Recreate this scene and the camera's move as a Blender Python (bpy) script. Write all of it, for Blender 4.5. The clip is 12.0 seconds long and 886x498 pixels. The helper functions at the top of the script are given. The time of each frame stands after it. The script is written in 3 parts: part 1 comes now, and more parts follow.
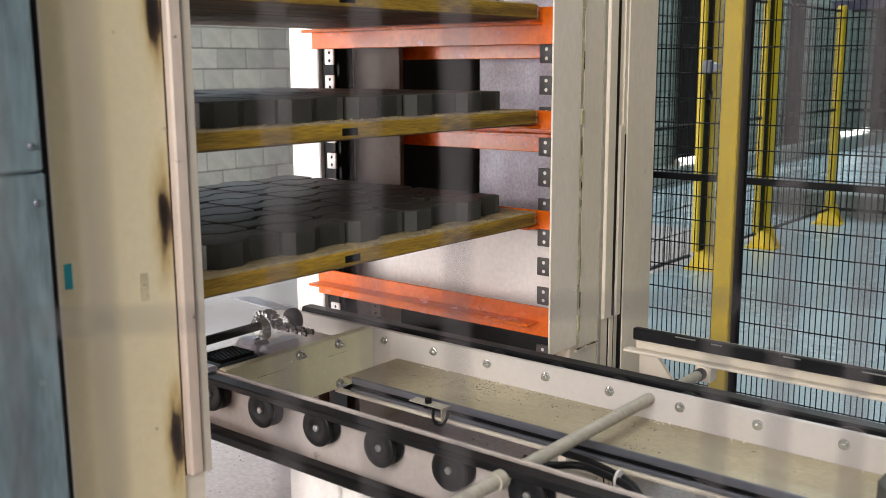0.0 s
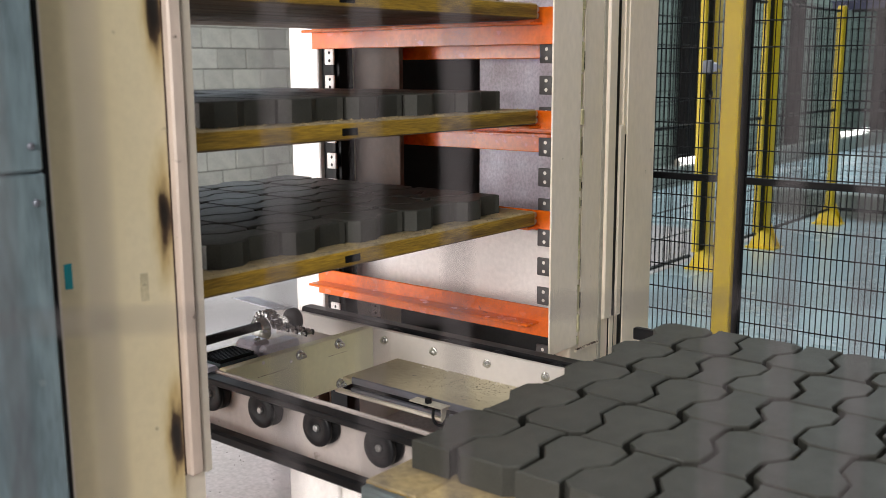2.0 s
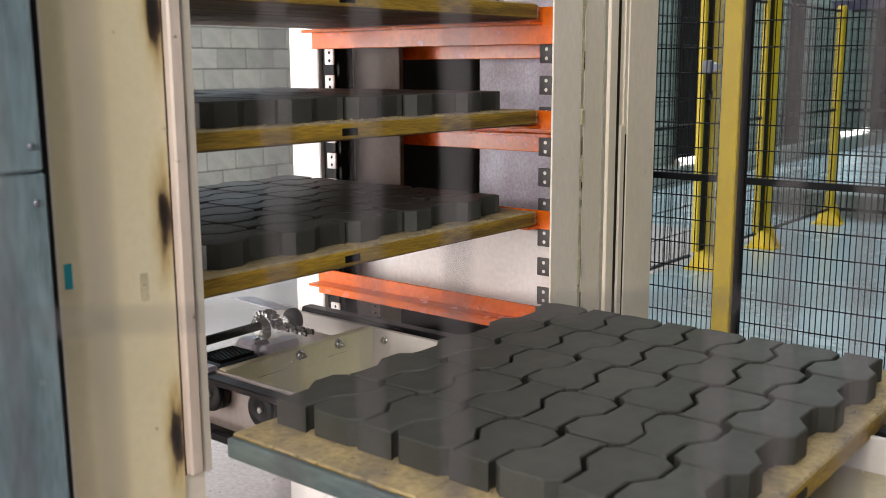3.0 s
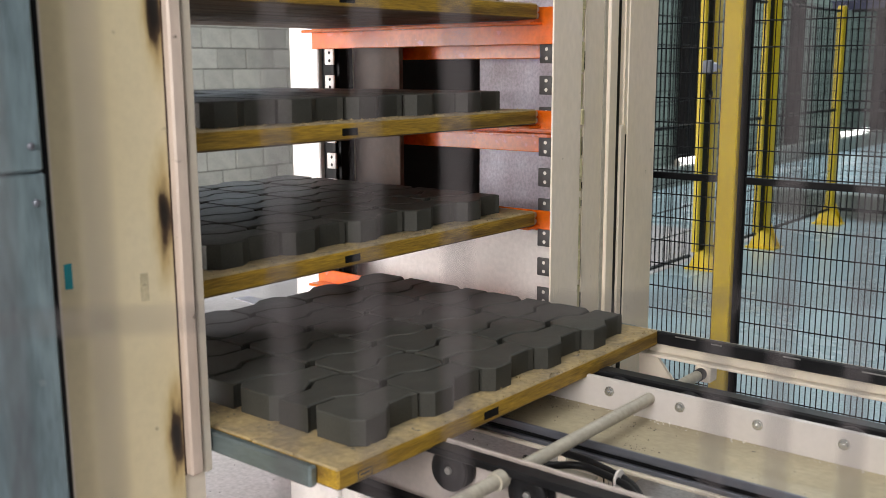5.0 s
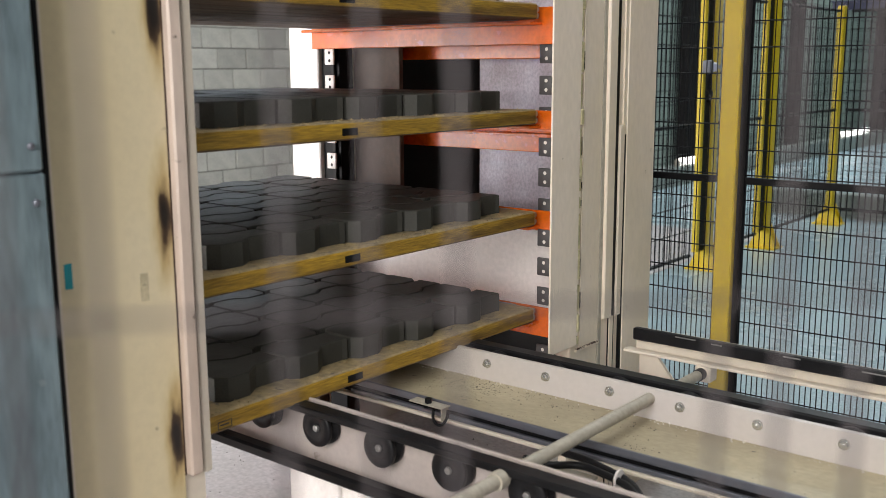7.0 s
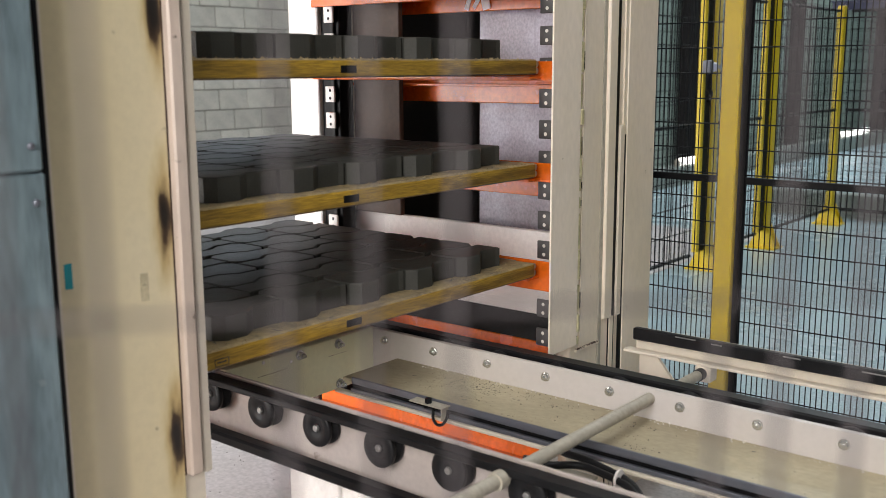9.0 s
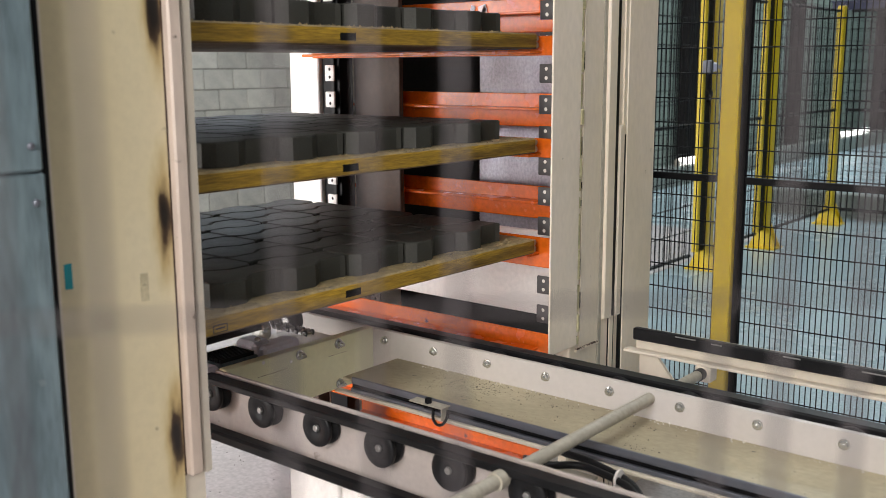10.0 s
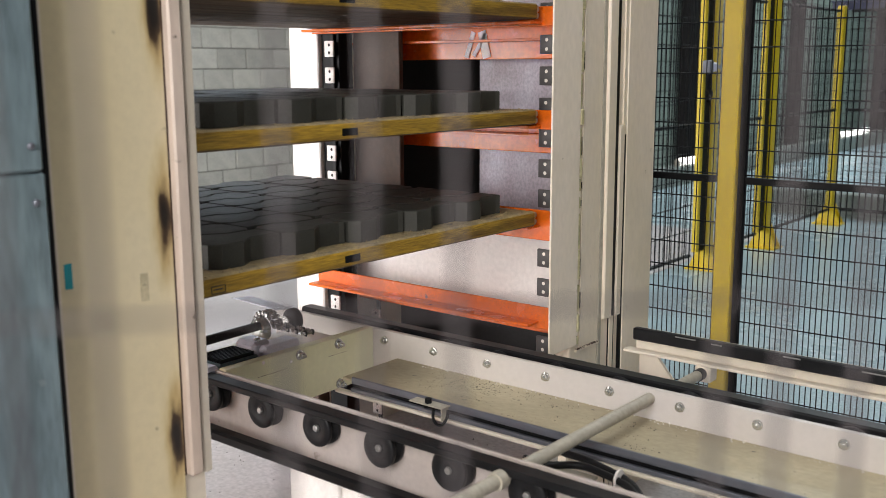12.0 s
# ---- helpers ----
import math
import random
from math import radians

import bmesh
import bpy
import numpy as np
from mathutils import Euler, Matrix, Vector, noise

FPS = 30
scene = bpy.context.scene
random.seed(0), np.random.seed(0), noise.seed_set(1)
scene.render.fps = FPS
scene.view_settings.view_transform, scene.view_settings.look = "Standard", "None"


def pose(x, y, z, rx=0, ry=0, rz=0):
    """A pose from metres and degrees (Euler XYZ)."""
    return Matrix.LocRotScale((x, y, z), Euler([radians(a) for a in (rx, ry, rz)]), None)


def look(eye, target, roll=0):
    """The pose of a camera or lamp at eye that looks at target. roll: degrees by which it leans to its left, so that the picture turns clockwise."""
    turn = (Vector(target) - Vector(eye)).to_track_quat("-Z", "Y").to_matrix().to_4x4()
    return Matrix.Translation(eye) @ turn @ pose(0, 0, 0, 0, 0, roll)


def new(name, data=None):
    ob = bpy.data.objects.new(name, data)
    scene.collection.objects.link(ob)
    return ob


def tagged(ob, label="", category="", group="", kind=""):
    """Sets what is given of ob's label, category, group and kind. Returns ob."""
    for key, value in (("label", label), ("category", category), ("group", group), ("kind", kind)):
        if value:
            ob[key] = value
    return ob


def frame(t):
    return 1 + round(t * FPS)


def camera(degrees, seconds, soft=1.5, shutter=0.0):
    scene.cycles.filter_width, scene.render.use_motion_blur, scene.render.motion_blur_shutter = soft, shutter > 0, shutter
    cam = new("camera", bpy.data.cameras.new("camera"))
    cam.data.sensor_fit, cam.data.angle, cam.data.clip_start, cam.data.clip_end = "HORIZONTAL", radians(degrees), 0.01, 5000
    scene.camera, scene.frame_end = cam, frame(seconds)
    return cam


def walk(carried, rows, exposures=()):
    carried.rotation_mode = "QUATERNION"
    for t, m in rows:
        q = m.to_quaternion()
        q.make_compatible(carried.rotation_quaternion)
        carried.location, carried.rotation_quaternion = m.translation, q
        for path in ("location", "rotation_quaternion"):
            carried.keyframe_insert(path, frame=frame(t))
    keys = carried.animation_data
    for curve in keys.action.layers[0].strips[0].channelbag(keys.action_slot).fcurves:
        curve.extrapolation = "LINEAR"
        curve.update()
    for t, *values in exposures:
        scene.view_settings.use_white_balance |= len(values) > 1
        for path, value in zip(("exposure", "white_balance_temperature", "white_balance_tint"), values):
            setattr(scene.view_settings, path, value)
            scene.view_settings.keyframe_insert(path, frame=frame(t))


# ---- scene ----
K = 0.8                      # plan unit in metres
EYE = (0.0, 0.0, 1.94 * K)   # the lens, 1.55 m over the floor
RAIL = 0.94                  # top of the conveyor belts, in plan units over the floor

cam = camera(48.0, 12.0, soft=0.42)
cam.data.dof.use_dof = True
cam.data.dof.focus_distance = 3.3
cam.data.dof.aperture_fstop = 3.9
_v = pose(*EYE, 79.587, 0, 39.335) @ pose(0, 0, 0, 0, 0, -0.29)
walk(cam, [(0.0, _v), (12.0, _v)], exposures=[(0.0, 0.0), (12.0, 0.0)])

# ---- world and light ----
world = bpy.data.worlds.new("hall_sky")
world.use_nodes = True
scene.world = world
_sky = world.node_tree.nodes.new("ShaderNodeTexSky")
_sky.sky_type, _sky.sun_disc = "NISHITA", False
_sky.sun_elevation, _sky.sun_rotation = radians(50), radians(200)
world.node_tree.links.new(_sky.outputs[0], world.node_tree.nodes["Background"].inputs[0])
world.node_tree.nodes["Background"].inputs[1].default_value = 0.1


def area(name, x, y, z, sx, sy, watts, colour, aim):
    """A rectangle of daylight in an opening of the hall, in plan units."""
    lamp = bpy.data.lights.new(name, "AREA")
    lamp.shape, lamp.size, lamp.size_y = "RECTANGLE", sx * K, sy * K
    lamp.energy, lamp.color = watts, colour
    ob = new(name, lamp)
    ob.matrix_world = look((x * K, y * K, z * K), (aim[0] * K, aim[1] * K, aim[2] * K))
    return ob


area("skylight_over_aisle", -2.0, 9.0, 8.9, 8.0, 1.6, 135, (0.93, 0.98, 1.0), (-2.0, 9.0, 0))
area("skylight_far_aisle", -4.0, 20.0, 8.9, 8.0, 3.0, 640, (0.90, 0.98, 1.0), (-4.0, 20.0, 0))
area("skylight_over_conveyor", -1.8, 2.4, 8.9, 3.0, 2.4, 105, (0.99, 0.98, 0.95), (-1.8, 2.4, 0))
area("skylight_behind_lift", -6.8, 4.0, 8.9, 1.6, 8.0, 95, (1.0, 0.95, 0.9), (-6.8, 4.0, 0))
area("doorway_daylight", -6.5, -2.95, 2.0, 5.0, 4.0, 480, (1.0, 0.95, 0.93), (-4.6, 3.0, 1.0))
# Added cool light from an unseen west opening, for sheen on the pavers.
area("west_sheen_light", -10.45, 7.0, 4.0, 6.0, 1.8, 55, (0.82, 0.91, 1.0), (-3.0, 4.0, 1.2))
area("window_daylight", -0.1, -2.95, 3.3, 3.2, 3.0, 235, (1.0, 0.95, 0.91), (-1.5, 3.0, 1.0))


# ---- materials ----
def material(name, colour, rough=0.6, metal=0.0, second=None, scale=6.0, amount=0.5, bump=0.1, fine=60.0, stretch=(1, 1, 1), spread=0.08, spots=None, spec=0.5, grain=0.25):
    """A surface with stains at one scale, grain at a finer one, and a spread of tone from piece to piece.
    spots: (colour, threshold, scale) for specks of dirt."""
    m = bpy.data.materials.new(name)
    m.use_nodes = True
    n, l = m.node_tree.nodes, m.node_tree.links
    b = n["Principled BSDF"]
    co = n.new("ShaderNodeTexCoord")
    mp = n.new("ShaderNodeMapping")
    mp.inputs["Scale"].default_value = stretch
    l.new(co.outputs["Object"], mp.inputs[0])
    big = n.new("ShaderNodeTexNoise")
    big.inputs["Scale"].default_value, big.inputs["Detail"].default_value = scale, 6
    l.new(mp.outputs[0], big.inputs[0])
    small = n.new("ShaderNodeTexNoise")
    small.inputs["Scale"].default_value, small.inputs["Detail"].default_value = fine, 3
    l.new(mp.outputs[0], small.inputs[0])
    ramp = n.new("ShaderNodeValToRGB")
    ramp.color_ramp.elements[0].position, ramp.color_ramp.elements[1].position = 0.35, 0.68
    ramp.color_ramp.elements[0].color = (0, 0, 0, 1)
    ramp.color_ramp.elements[1].color = (amount, amount, amount, 1)
    l.new(big.outputs[0], ramp.inputs[0])
    mix = n.new("ShaderNodeMix")
    mix.data_type = "RGBA"
    mix.inputs[6].default_value = (*colour, 1)
    mix.inputs[7].default_value = (*(second or [c * 0.7 for c in colour]), 1)
    l.new(ramp.outputs[0], mix.inputs[0])
    fleck = n.new("ShaderNodeMapRange")
    fleck.inputs[1].default_value, fleck.inputs[2].default_value = 0.3, 0.7
    fleck.inputs[3].default_value, fleck.inputs[4].default_value = 1 - amount * grain, 1 + amount * grain
    l.new(small.outputs[0], fleck.inputs[0])
    info = n.new("ShaderNodeObjectInfo")
    tone = n.new("ShaderNodeMapRange")
    tone.inputs[3].default_value, tone.inputs[4].default_value = 1 - spread, 1 + spread
    l.new(info.outputs["Random"], tone.inputs[0])
    mul = n.new("ShaderNodeMath")
    mul.operation = "MULTIPLY"
    l.new(fleck.outputs[0], mul.inputs[0])
    l.new(tone.outputs[0], mul.inputs[1])
    vm = n.new("ShaderNodeVectorMath")
    vm.operation = "SCALE"
    l.new(mix.outputs[2], vm.inputs[0])
    l.new(mul.outputs[0], vm.inputs["Scale"])
    out = vm.outputs[0]
    if spots:
        sn = n.new("ShaderNodeTexNoise")
        sn.inputs["Scale"].default_value, sn.inputs["Detail"].default_value = spots[2], 4
        l.new(co.outputs["Object"], sn.inputs[0])
        st = n.new("ShaderNodeMapRange")
        st.inputs[1].default_value, st.inputs[2].default_value = spots[1], spots[1] + 0.05
        l.new(sn.outputs[0], st.inputs[0])
        sm = n.new("ShaderNodeMix")
        sm.data_type = "RGBA"
        l.new(st.outputs[0], sm.inputs[0])
        l.new(out, sm.inputs[6])
        sm.inputs[7].default_value = (*spots[0], 1)
        out = sm.outputs[2]
    l.new(out, b.inputs["Base Color"])
    rr = n.new("ShaderNodeMapRange")
    rr.inputs[3].default_value, rr.inputs[4].default_value = max(0.03, rough - 0.1), min(1, rough + 0.12)
    l.new(big.outputs[0], rr.inputs[0])
    l.new(rr.outputs[0], b.inputs["Roughness"])
    b.inputs["Metallic"].default_value = metal
    b.inputs["Specular IOR Level"].default_value = spec
    bp = n.new("ShaderNodeBump")
    bp.inputs["Strength"].default_value, bp.inputs["Distance"].default_value = bump, 0.004
    l.new(small.outputs[0], bp.inputs["Height"])
    l.new(bp.outputs[0], b.inputs["Normal"])
    return m


CREAM = material("cream_paint", (0.71, 0.64, 0.545), 0.42, second=(0.60, 0.53, 0.38), scale=1.6, amount=0.4, bump=0.03, grain=0.06, spots=((0.25, 0.2, 0.12), 0.70, 14))
CREAM_DIRTY = material("dusty_cream_paint", (0.50, 0.44, 0.29), 0.55, second=(0.27, 0.23, 0.16), scale=4.5, amount=0.9, bump=0.15, spots=((0.06, 0.055, 0.05), 0.66, 28))
ORANGE = material("orange_paint", (0.72, 0.135, 0.008), 0.24, second=(0.58, 0.10, 0.008), scale=9, amount=0.5, bump=0.03, spots=((0.12, 0.05, 0.03), 0.72, 25), spec=0.5)
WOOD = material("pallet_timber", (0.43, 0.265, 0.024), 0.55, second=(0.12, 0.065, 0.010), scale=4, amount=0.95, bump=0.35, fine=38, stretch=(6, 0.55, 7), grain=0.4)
# Board undersides: the shade below the pallet is put into this darker colour.
WOOD_UNDER = material("shaded_timber", (0.13, 0.075, 0.035), 0.6, second=(0.05, 0.03, 0.018), scale=4, amount=0.9, bump=0.3, fine=40, stretch=(6, 0.55, 7))
WOOD_TOP = material("dusty_timber", (0.36, 0.27, 0.13), 0.8, second=(0.20, 0.16, 0.10), scale=14, amount=0.9, bump=0.5, fine=60, spots=((0.12, 0.105, 0.085), 0.66, 55))
PAVER = material("fresh_concrete", (0.049, 0.049, 0.042), 0.56, second=(0.030, 0.030, 0.025), scale=12, amount=0.6, bump=0.25, fine=220, spread=0.14, spec=0.4)
TRAY = material("dusty_tray_paint", (0.43, 0.375, 0.25), 0.5, second=(0.22, 0.185, 0.12), scale=3.2, amount=0.75, bump=0.08, fine=90, grain=0.12, stretch=(0.6, 1, 1), spots=((0.10, 0.09, 0.075), 0.70, 34))
STRIP = material("rubbed_strip_paint", (0.62, 0.52, 0.45), 0.38, second=(0.40, 0.30, 0.23), scale=3, amount=0.75, bump=0.06, grain=0.08, stretch=(1, 1, 0.3), spots=((0.10, 0.07, 0.05), 0.70, 20))
RUBBER = material("black_rubber", (0.007, 0.007, 0.008), 0.42, second=(0.018, 0.018, 0.02), scale=9, amount=0.6, bump=0.1, spec=0.2)
STEEL = material("zinc_steel", (0.62, 0.62, 0.60), 0.24, 0.85, scale=12, amount=0.5, bump=0.06)
STEEL_DULL = material("dull_steel", (0.34, 0.33, 0.32), 0.4, 0.6, scale=20, amount=0.5)
SHEET = material("galvanised_sheet", (0.40, 0.38, 0.44), 0.46, 0.35, second=(0.25, 0.21, 0.22), stretch=(1, 1, 0.8), scale=7, amount=0.7, bump=0.22, fine=110)
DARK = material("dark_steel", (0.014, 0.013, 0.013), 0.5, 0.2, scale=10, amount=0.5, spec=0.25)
GREY_CLIP = material("grey_steel_clip", (0.085, 0.08, 0.08), 0.55, 0.2, scale=30, amount=0.5)
TEAL = material("teal_steel", (0.205, 0.275, 0.305), 0.45, 0.3, second=(0.075, 0.115, 0.14), scale=5, amount=0.9, bump=0.1, stretch=(1, 1, 0.22), spots=((0.25, 0.29, 0.30), 0.74, 18))
EDGE_STEEL = material("pallet_edge_steel", (0.22, 0.28, 0.29), 0.38, 0.6, second=(0.12, 0.14, 0.14), scale=10, amount=0.6, stretch=(0.3, 1, 1))
YELLOW = material("yellow_paint", (0.70, 0.50, 0.006), 0.4, second=(0.58, 0.40, 0.006), scale=6, amount=0.4, bump=0.04)
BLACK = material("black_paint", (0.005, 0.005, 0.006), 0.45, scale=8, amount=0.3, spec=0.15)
FLOOR = material("sealed_floor", (0.40, 0.52, 0.57), 0.25, second=(0.33, 0.42, 0.45), scale=1.2, amount=0.7, bump=0.03, spots=((0.24, 0.25, 0.25), 0.68, 9))
SLAB = material("pale_concrete", (0.50, 0.47, 0.475), 0.5, second=(0.40, 0.38, 0.36), scale=2.2, amount=0.6, bump=0.05, spots=((0.08, 0.07, 0.07), 0.70, 22))
BLOCK = material("concrete_block", (0.50, 0.50, 0.455), 0.85, second=(0.38, 0.39, 0.36), scale=7, amount=0.7, bump=0.5, fine=80, spread=0.16)
MORTAR = material("mortar", (0.24, 0.24, 0.22), 0.9, scale=9, amount=0.4, bump=0.3)
TUBE = material("grey_beige_paint", (0.42, 0.39, 0.32), 0.45, second=(0.34, 0.31, 0.25), scale=8, amount=0.5)
PLASTIC = material("grey_lilac_plastic", (0.68, 0.67, 0.78), 0.35, scale=10, amount=0.3)
SLATE = material("slate_blue_steel", (0.16, 0.17, 0.20), 0.4, 0.5, second=(0.10, 0.10, 0.12), scale=8, amount=0.6, stretch=(0.2, 1, 1))
BROWN = material("brown_primer", (0.065, 0.036, 0.022), 0.6, second=(0.038, 0.022, 0.015), scale=6, amount=0.6)
NAVY = material("navy_paint", (0.025, 0.03, 0.09), 0.45, scale=6, amount=0.4)
TAPE = material("turquoise_tape", (0.01, 0.33, 0.40), 0.4, scale=20, amount=0.3)
WIRE = material("galvanised_wire", (0.055, 0.047, 0.05), 0.5, 0.2, scale=20, amount=0.3)
KERB = material("green_grey_concrete", (0.22, 0.25, 0.23), 0.8, scale=2, amount=0.6, bump=0.2)
CREAM_GREEN = material("greenish_cream_paint", (0.74, 0.72, 0.49), 0.4, second=(0.64, 0.62, 0.40), scale=3, amount=0.5, bump=0.03, grain=0.06)
COLUMN = material("aged_column_paint", (0.90, 0.80, 0.69), 0.33, second=(0.72, 0.64, 0.47), scale=1.9, amount=0.75, bump=0.04, grain=0.05, stretch=(1, 1, 0.45), spots=((0.25, 0.2, 0.12), 0.71, 18))
WELD = material("yellowed_weld", (0.66, 0.60, 0.36), 0.5, second=(0.48, 0.43, 0.24), scale=20, amount=0.8, bump=0.5)
CREAM_SCORCHED = material("scorched_cream_paint", (0.74, 0.655, 0.455), 0.42, second=(0.70, 0.575, 0.31), scale=1.3, amount=0.6, bump=0.03, grain=0.05, spots=((0.25, 0.2, 0.12), 0.72, 16))
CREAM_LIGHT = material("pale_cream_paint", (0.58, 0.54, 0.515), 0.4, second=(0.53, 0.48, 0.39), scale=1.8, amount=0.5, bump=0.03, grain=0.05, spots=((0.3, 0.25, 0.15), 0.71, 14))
# Cream darkened for the near side plate: shade under the belt, put in the colour.
CREAM_SHADED = material("shaded_cream_paint", (0.42, 0.375, 0.36), 0.5, second=(0.36, 0.30, 0.25), scale=2.5, amount=0.7, bump=0.05, grain=0.08, spots=((0.12, 0.09, 0.07), 0.70, 16))
PAPER = material("off_white_scrap", (0.7, 0.66, 0.6), 0.7, scale=20, amount=0.3)
CRUMB = material("concrete_crumbs", (0.07, 0.066, 0.058), 0.9, scale=40, amount=0.5)
WHITE = material("white_plate", (0.86, 0.82, 0.79), 0.4, scale=5, amount=0.25, bump=0.04)
# Dark surface of the unseen walls, chosen to cut bounced light.
BOUNCE_CUT = material("dark_bounce_cut", (0.13, 0.13, 0.125), 0.7, scale=2, amount=0.5)
ROOFING = material("roof_sheet", (0.45, 0.46, 0.46), 0.6, scale=3, amount=0.4)
# Emission that imitates bright skylight reflections along the kerb.
GLOW = bpy.data.materials.new("reflection_glow")
GLOW.use_nodes = True
GLOW.node_tree.nodes["Principled BSDF"].inputs["Emission Color"].default_value = (1, 0.98, 0.94, 1)
GLOW.node_tree.nodes["Principled BSDF"].inputs["Emission Strength"].default_value = 3.0



def scorch(m, centres, wide, tall):
    """Burn marks in the paint round weld spots: a brown halo with a black core, ragged by noise. Centres in the part's space, metres."""
    n, l = m.node_tree.nodes, m.node_tree.links
    b = n["Principled BSDF"]
    base = b.inputs["Base Color"].links[0].from_socket
    co = n.new("ShaderNodeTexCoord")
    wob = n.new("ShaderNodeTexNoise")
    wob.inputs["Scale"].default_value, wob.inputs["Detail"].default_value = 26, 6
    stretch = n.new("ShaderNodeMapping")
    stretch.inputs["Scale"].default_value = (1, 1.5, 0.45)
    l.new(co.outputs["Object"], stretch.inputs[0])
    l.new(stretch.outputs[0], wob.inputs[0])
    total = None
    for y, z in centres:
        sub = n.new("ShaderNodeVectorMath")
        sub.operation = "SUBTRACT"
        l.new(co.outputs["Object"], sub.inputs[0])
        sub.inputs[1].default_value = (0, y, z)
        mul = n.new("ShaderNodeVectorMath")
        mul.operation = "MULTIPLY"
        l.new(sub.outputs[0], mul.inputs[0])
        mul.inputs[1].default_value = (0, 1 / wide, 1 / tall)
        ln = n.new("ShaderNodeVectorMath")
        ln.operation = "LENGTH"
        l.new(mul.outputs[0], ln.inputs[0])
        if total is None:
            total = ln.outputs["Value"]
        else:
            mn = n.new("ShaderNodeMath")
            mn.operation = "MINIMUM"
            l.new(total, mn.inputs[0])
            l.new(ln.outputs["Value"], mn.inputs[1])
            total = mn.outputs[0]
    add = n.new("ShaderNodeMath")
    add.operation = "MULTIPLY_ADD"
    l.new(wob.outputs[0], add.inputs[0])
    add.inputs[1].default_value = 1.0
    l.new(total, add.inputs[2])
    ramp = n.new("ShaderNodeValToRGB")
    e = ramp.color_ramp.elements
    e[0].position, e[0].color = 0.50, (1, 1, 1, 1)
    e[1].position, e[1].color = 1.0, (0, 0, 0, 1)
    half = n.new("ShaderNodeMath")
    half.operation = "MULTIPLY"
    half.inputs[1].default_value = 0.5
    l.new(add.outputs[0], half.inputs[0])
    l.new(half.outputs[0], ramp.inputs[0])
    tint = n.new("ShaderNodeValToRGB")
    te = tint.color_ramp.elements
    te[0].position, te[0].color = 0.37, (0.008, 0.006, 0.005, 1)
    te[1].position, te[1].color = 0.90, (0.58, 0.48, 0.22, 1)
    te.new(0.50).color = (0.06, 0.035, 0.02, 1)
    te.new(0.64).color = (0.40, 0.27, 0.09, 1)
    l.new(half.outputs[0], tint.inputs[0])
    mix = n.new("ShaderNodeMix")
    mix.data_type = "RGBA"
    l.new(ramp.outputs[0], mix.inputs[0])
    l.new(base, mix.inputs[6])
    l.new(tint.outputs[0], mix.inputs[7])
    l.new(mix.outputs[2], b.inputs["Base Color"])


scorch(CREAM_SCORCHED, [((1.466 - 1.3) * K, z * K) for z in (2.08, 1.572, 0.988)], 0.026, 0.115)


def blockwork(name, face, joint, size):
    """Far block walls, which run along y: courses by a brick pattern at true size."""
    m = material(name, face, 0.85, scale=1.5, amount=0.6, bump=0.2)
    n, l = m.node_tree.nodes, m.node_tree.links
    b = n["Principled BSDF"]
    base = b.inputs["Base Color"].links[0].from_socket
    co = n.new("ShaderNodeTexCoord")
    sp = n.new("ShaderNodeSeparateXYZ")
    cb = n.new("ShaderNodeCombineXYZ")
    l.new(co.outputs["Object"], sp.inputs[0])
    l.new(sp.outputs[1], cb.inputs[0])
    l.new(sp.outputs[2], cb.inputs[1])
    br = n.new("ShaderNodeTexBrick")
    br.inputs["Scale"].default_value = 1.0
    br.inputs["Brick Width"].default_value, br.inputs["Row Height"].default_value = size
    br.inputs["Mortar Size"].default_value = 0.012
    l.new(cb.outputs[0], br.inputs[0])
    mix = n.new("ShaderNodeMix")
    mix.data_type = "RGBA"
    l.new(br.outputs["Fac"], mix.inputs[0])
    l.new(base, mix.inputs[6])
    mix.inputs[7].default_value = (*joint, 1)
    l.new(mix.outputs[2], b.inputs["Base Color"])
    return m


BLOCKWORK = blockwork("green_grey_blockwork", (0.22, 0.27, 0.24), (0.10, 0.12, 0.11), (0.4, 0.2))

# ---- building helpers: all coordinates in plan units ----
BASE = {}


def thing(name, at, label, category, group="", kind=""):
    """An Empty at the thing's base, which carries its parts."""
    ob = new(name)
    ob.empty_display_size = 0.05
    ob.location = Vector(at) * K
    BASE[ob.name] = Vector(at)
    return tagged(ob, label, category, group, kind)


def mesh_of(bm, name, mats, at=(0, 0, 0)):
    me = bpy.data.meshes.new(name)
    bmesh.ops.translate(bm, verts=bm.verts, vec=-Vector(at))
    bmesh.ops.scale(bm, verts=bm.verts, vec=(K, K, K))
    bm.to_mesh(me)
    bm.free()
    for m in (mats if isinstance(mats, (list, tuple)) else [mats]):
        me.materials.append(m)
    return me


def part(name, bm, mat, parent=None, label=""):
    """One mesh object from a bmesh, under a thing or a part."""
    base = BASE[parent.name] if parent else Vector((0, 0, 0))
    ob = new(name, mesh_of(bm, name, mat, base))
    if parent:
        ob.parent = parent
    BASE[ob.name] = base
    return tagged(ob, label)


def piece(name, me, parent, at, turn=0.0):
    """A further object on a mesh that is shared by alike pieces."""
    ob = new(name, me)
    ob.parent = parent
    ob.matrix_basis = Matrix.Translation((Vector(at) - BASE[parent.name]) * K) @ Matrix.Rotation(turn, 4, "Z")
    return ob


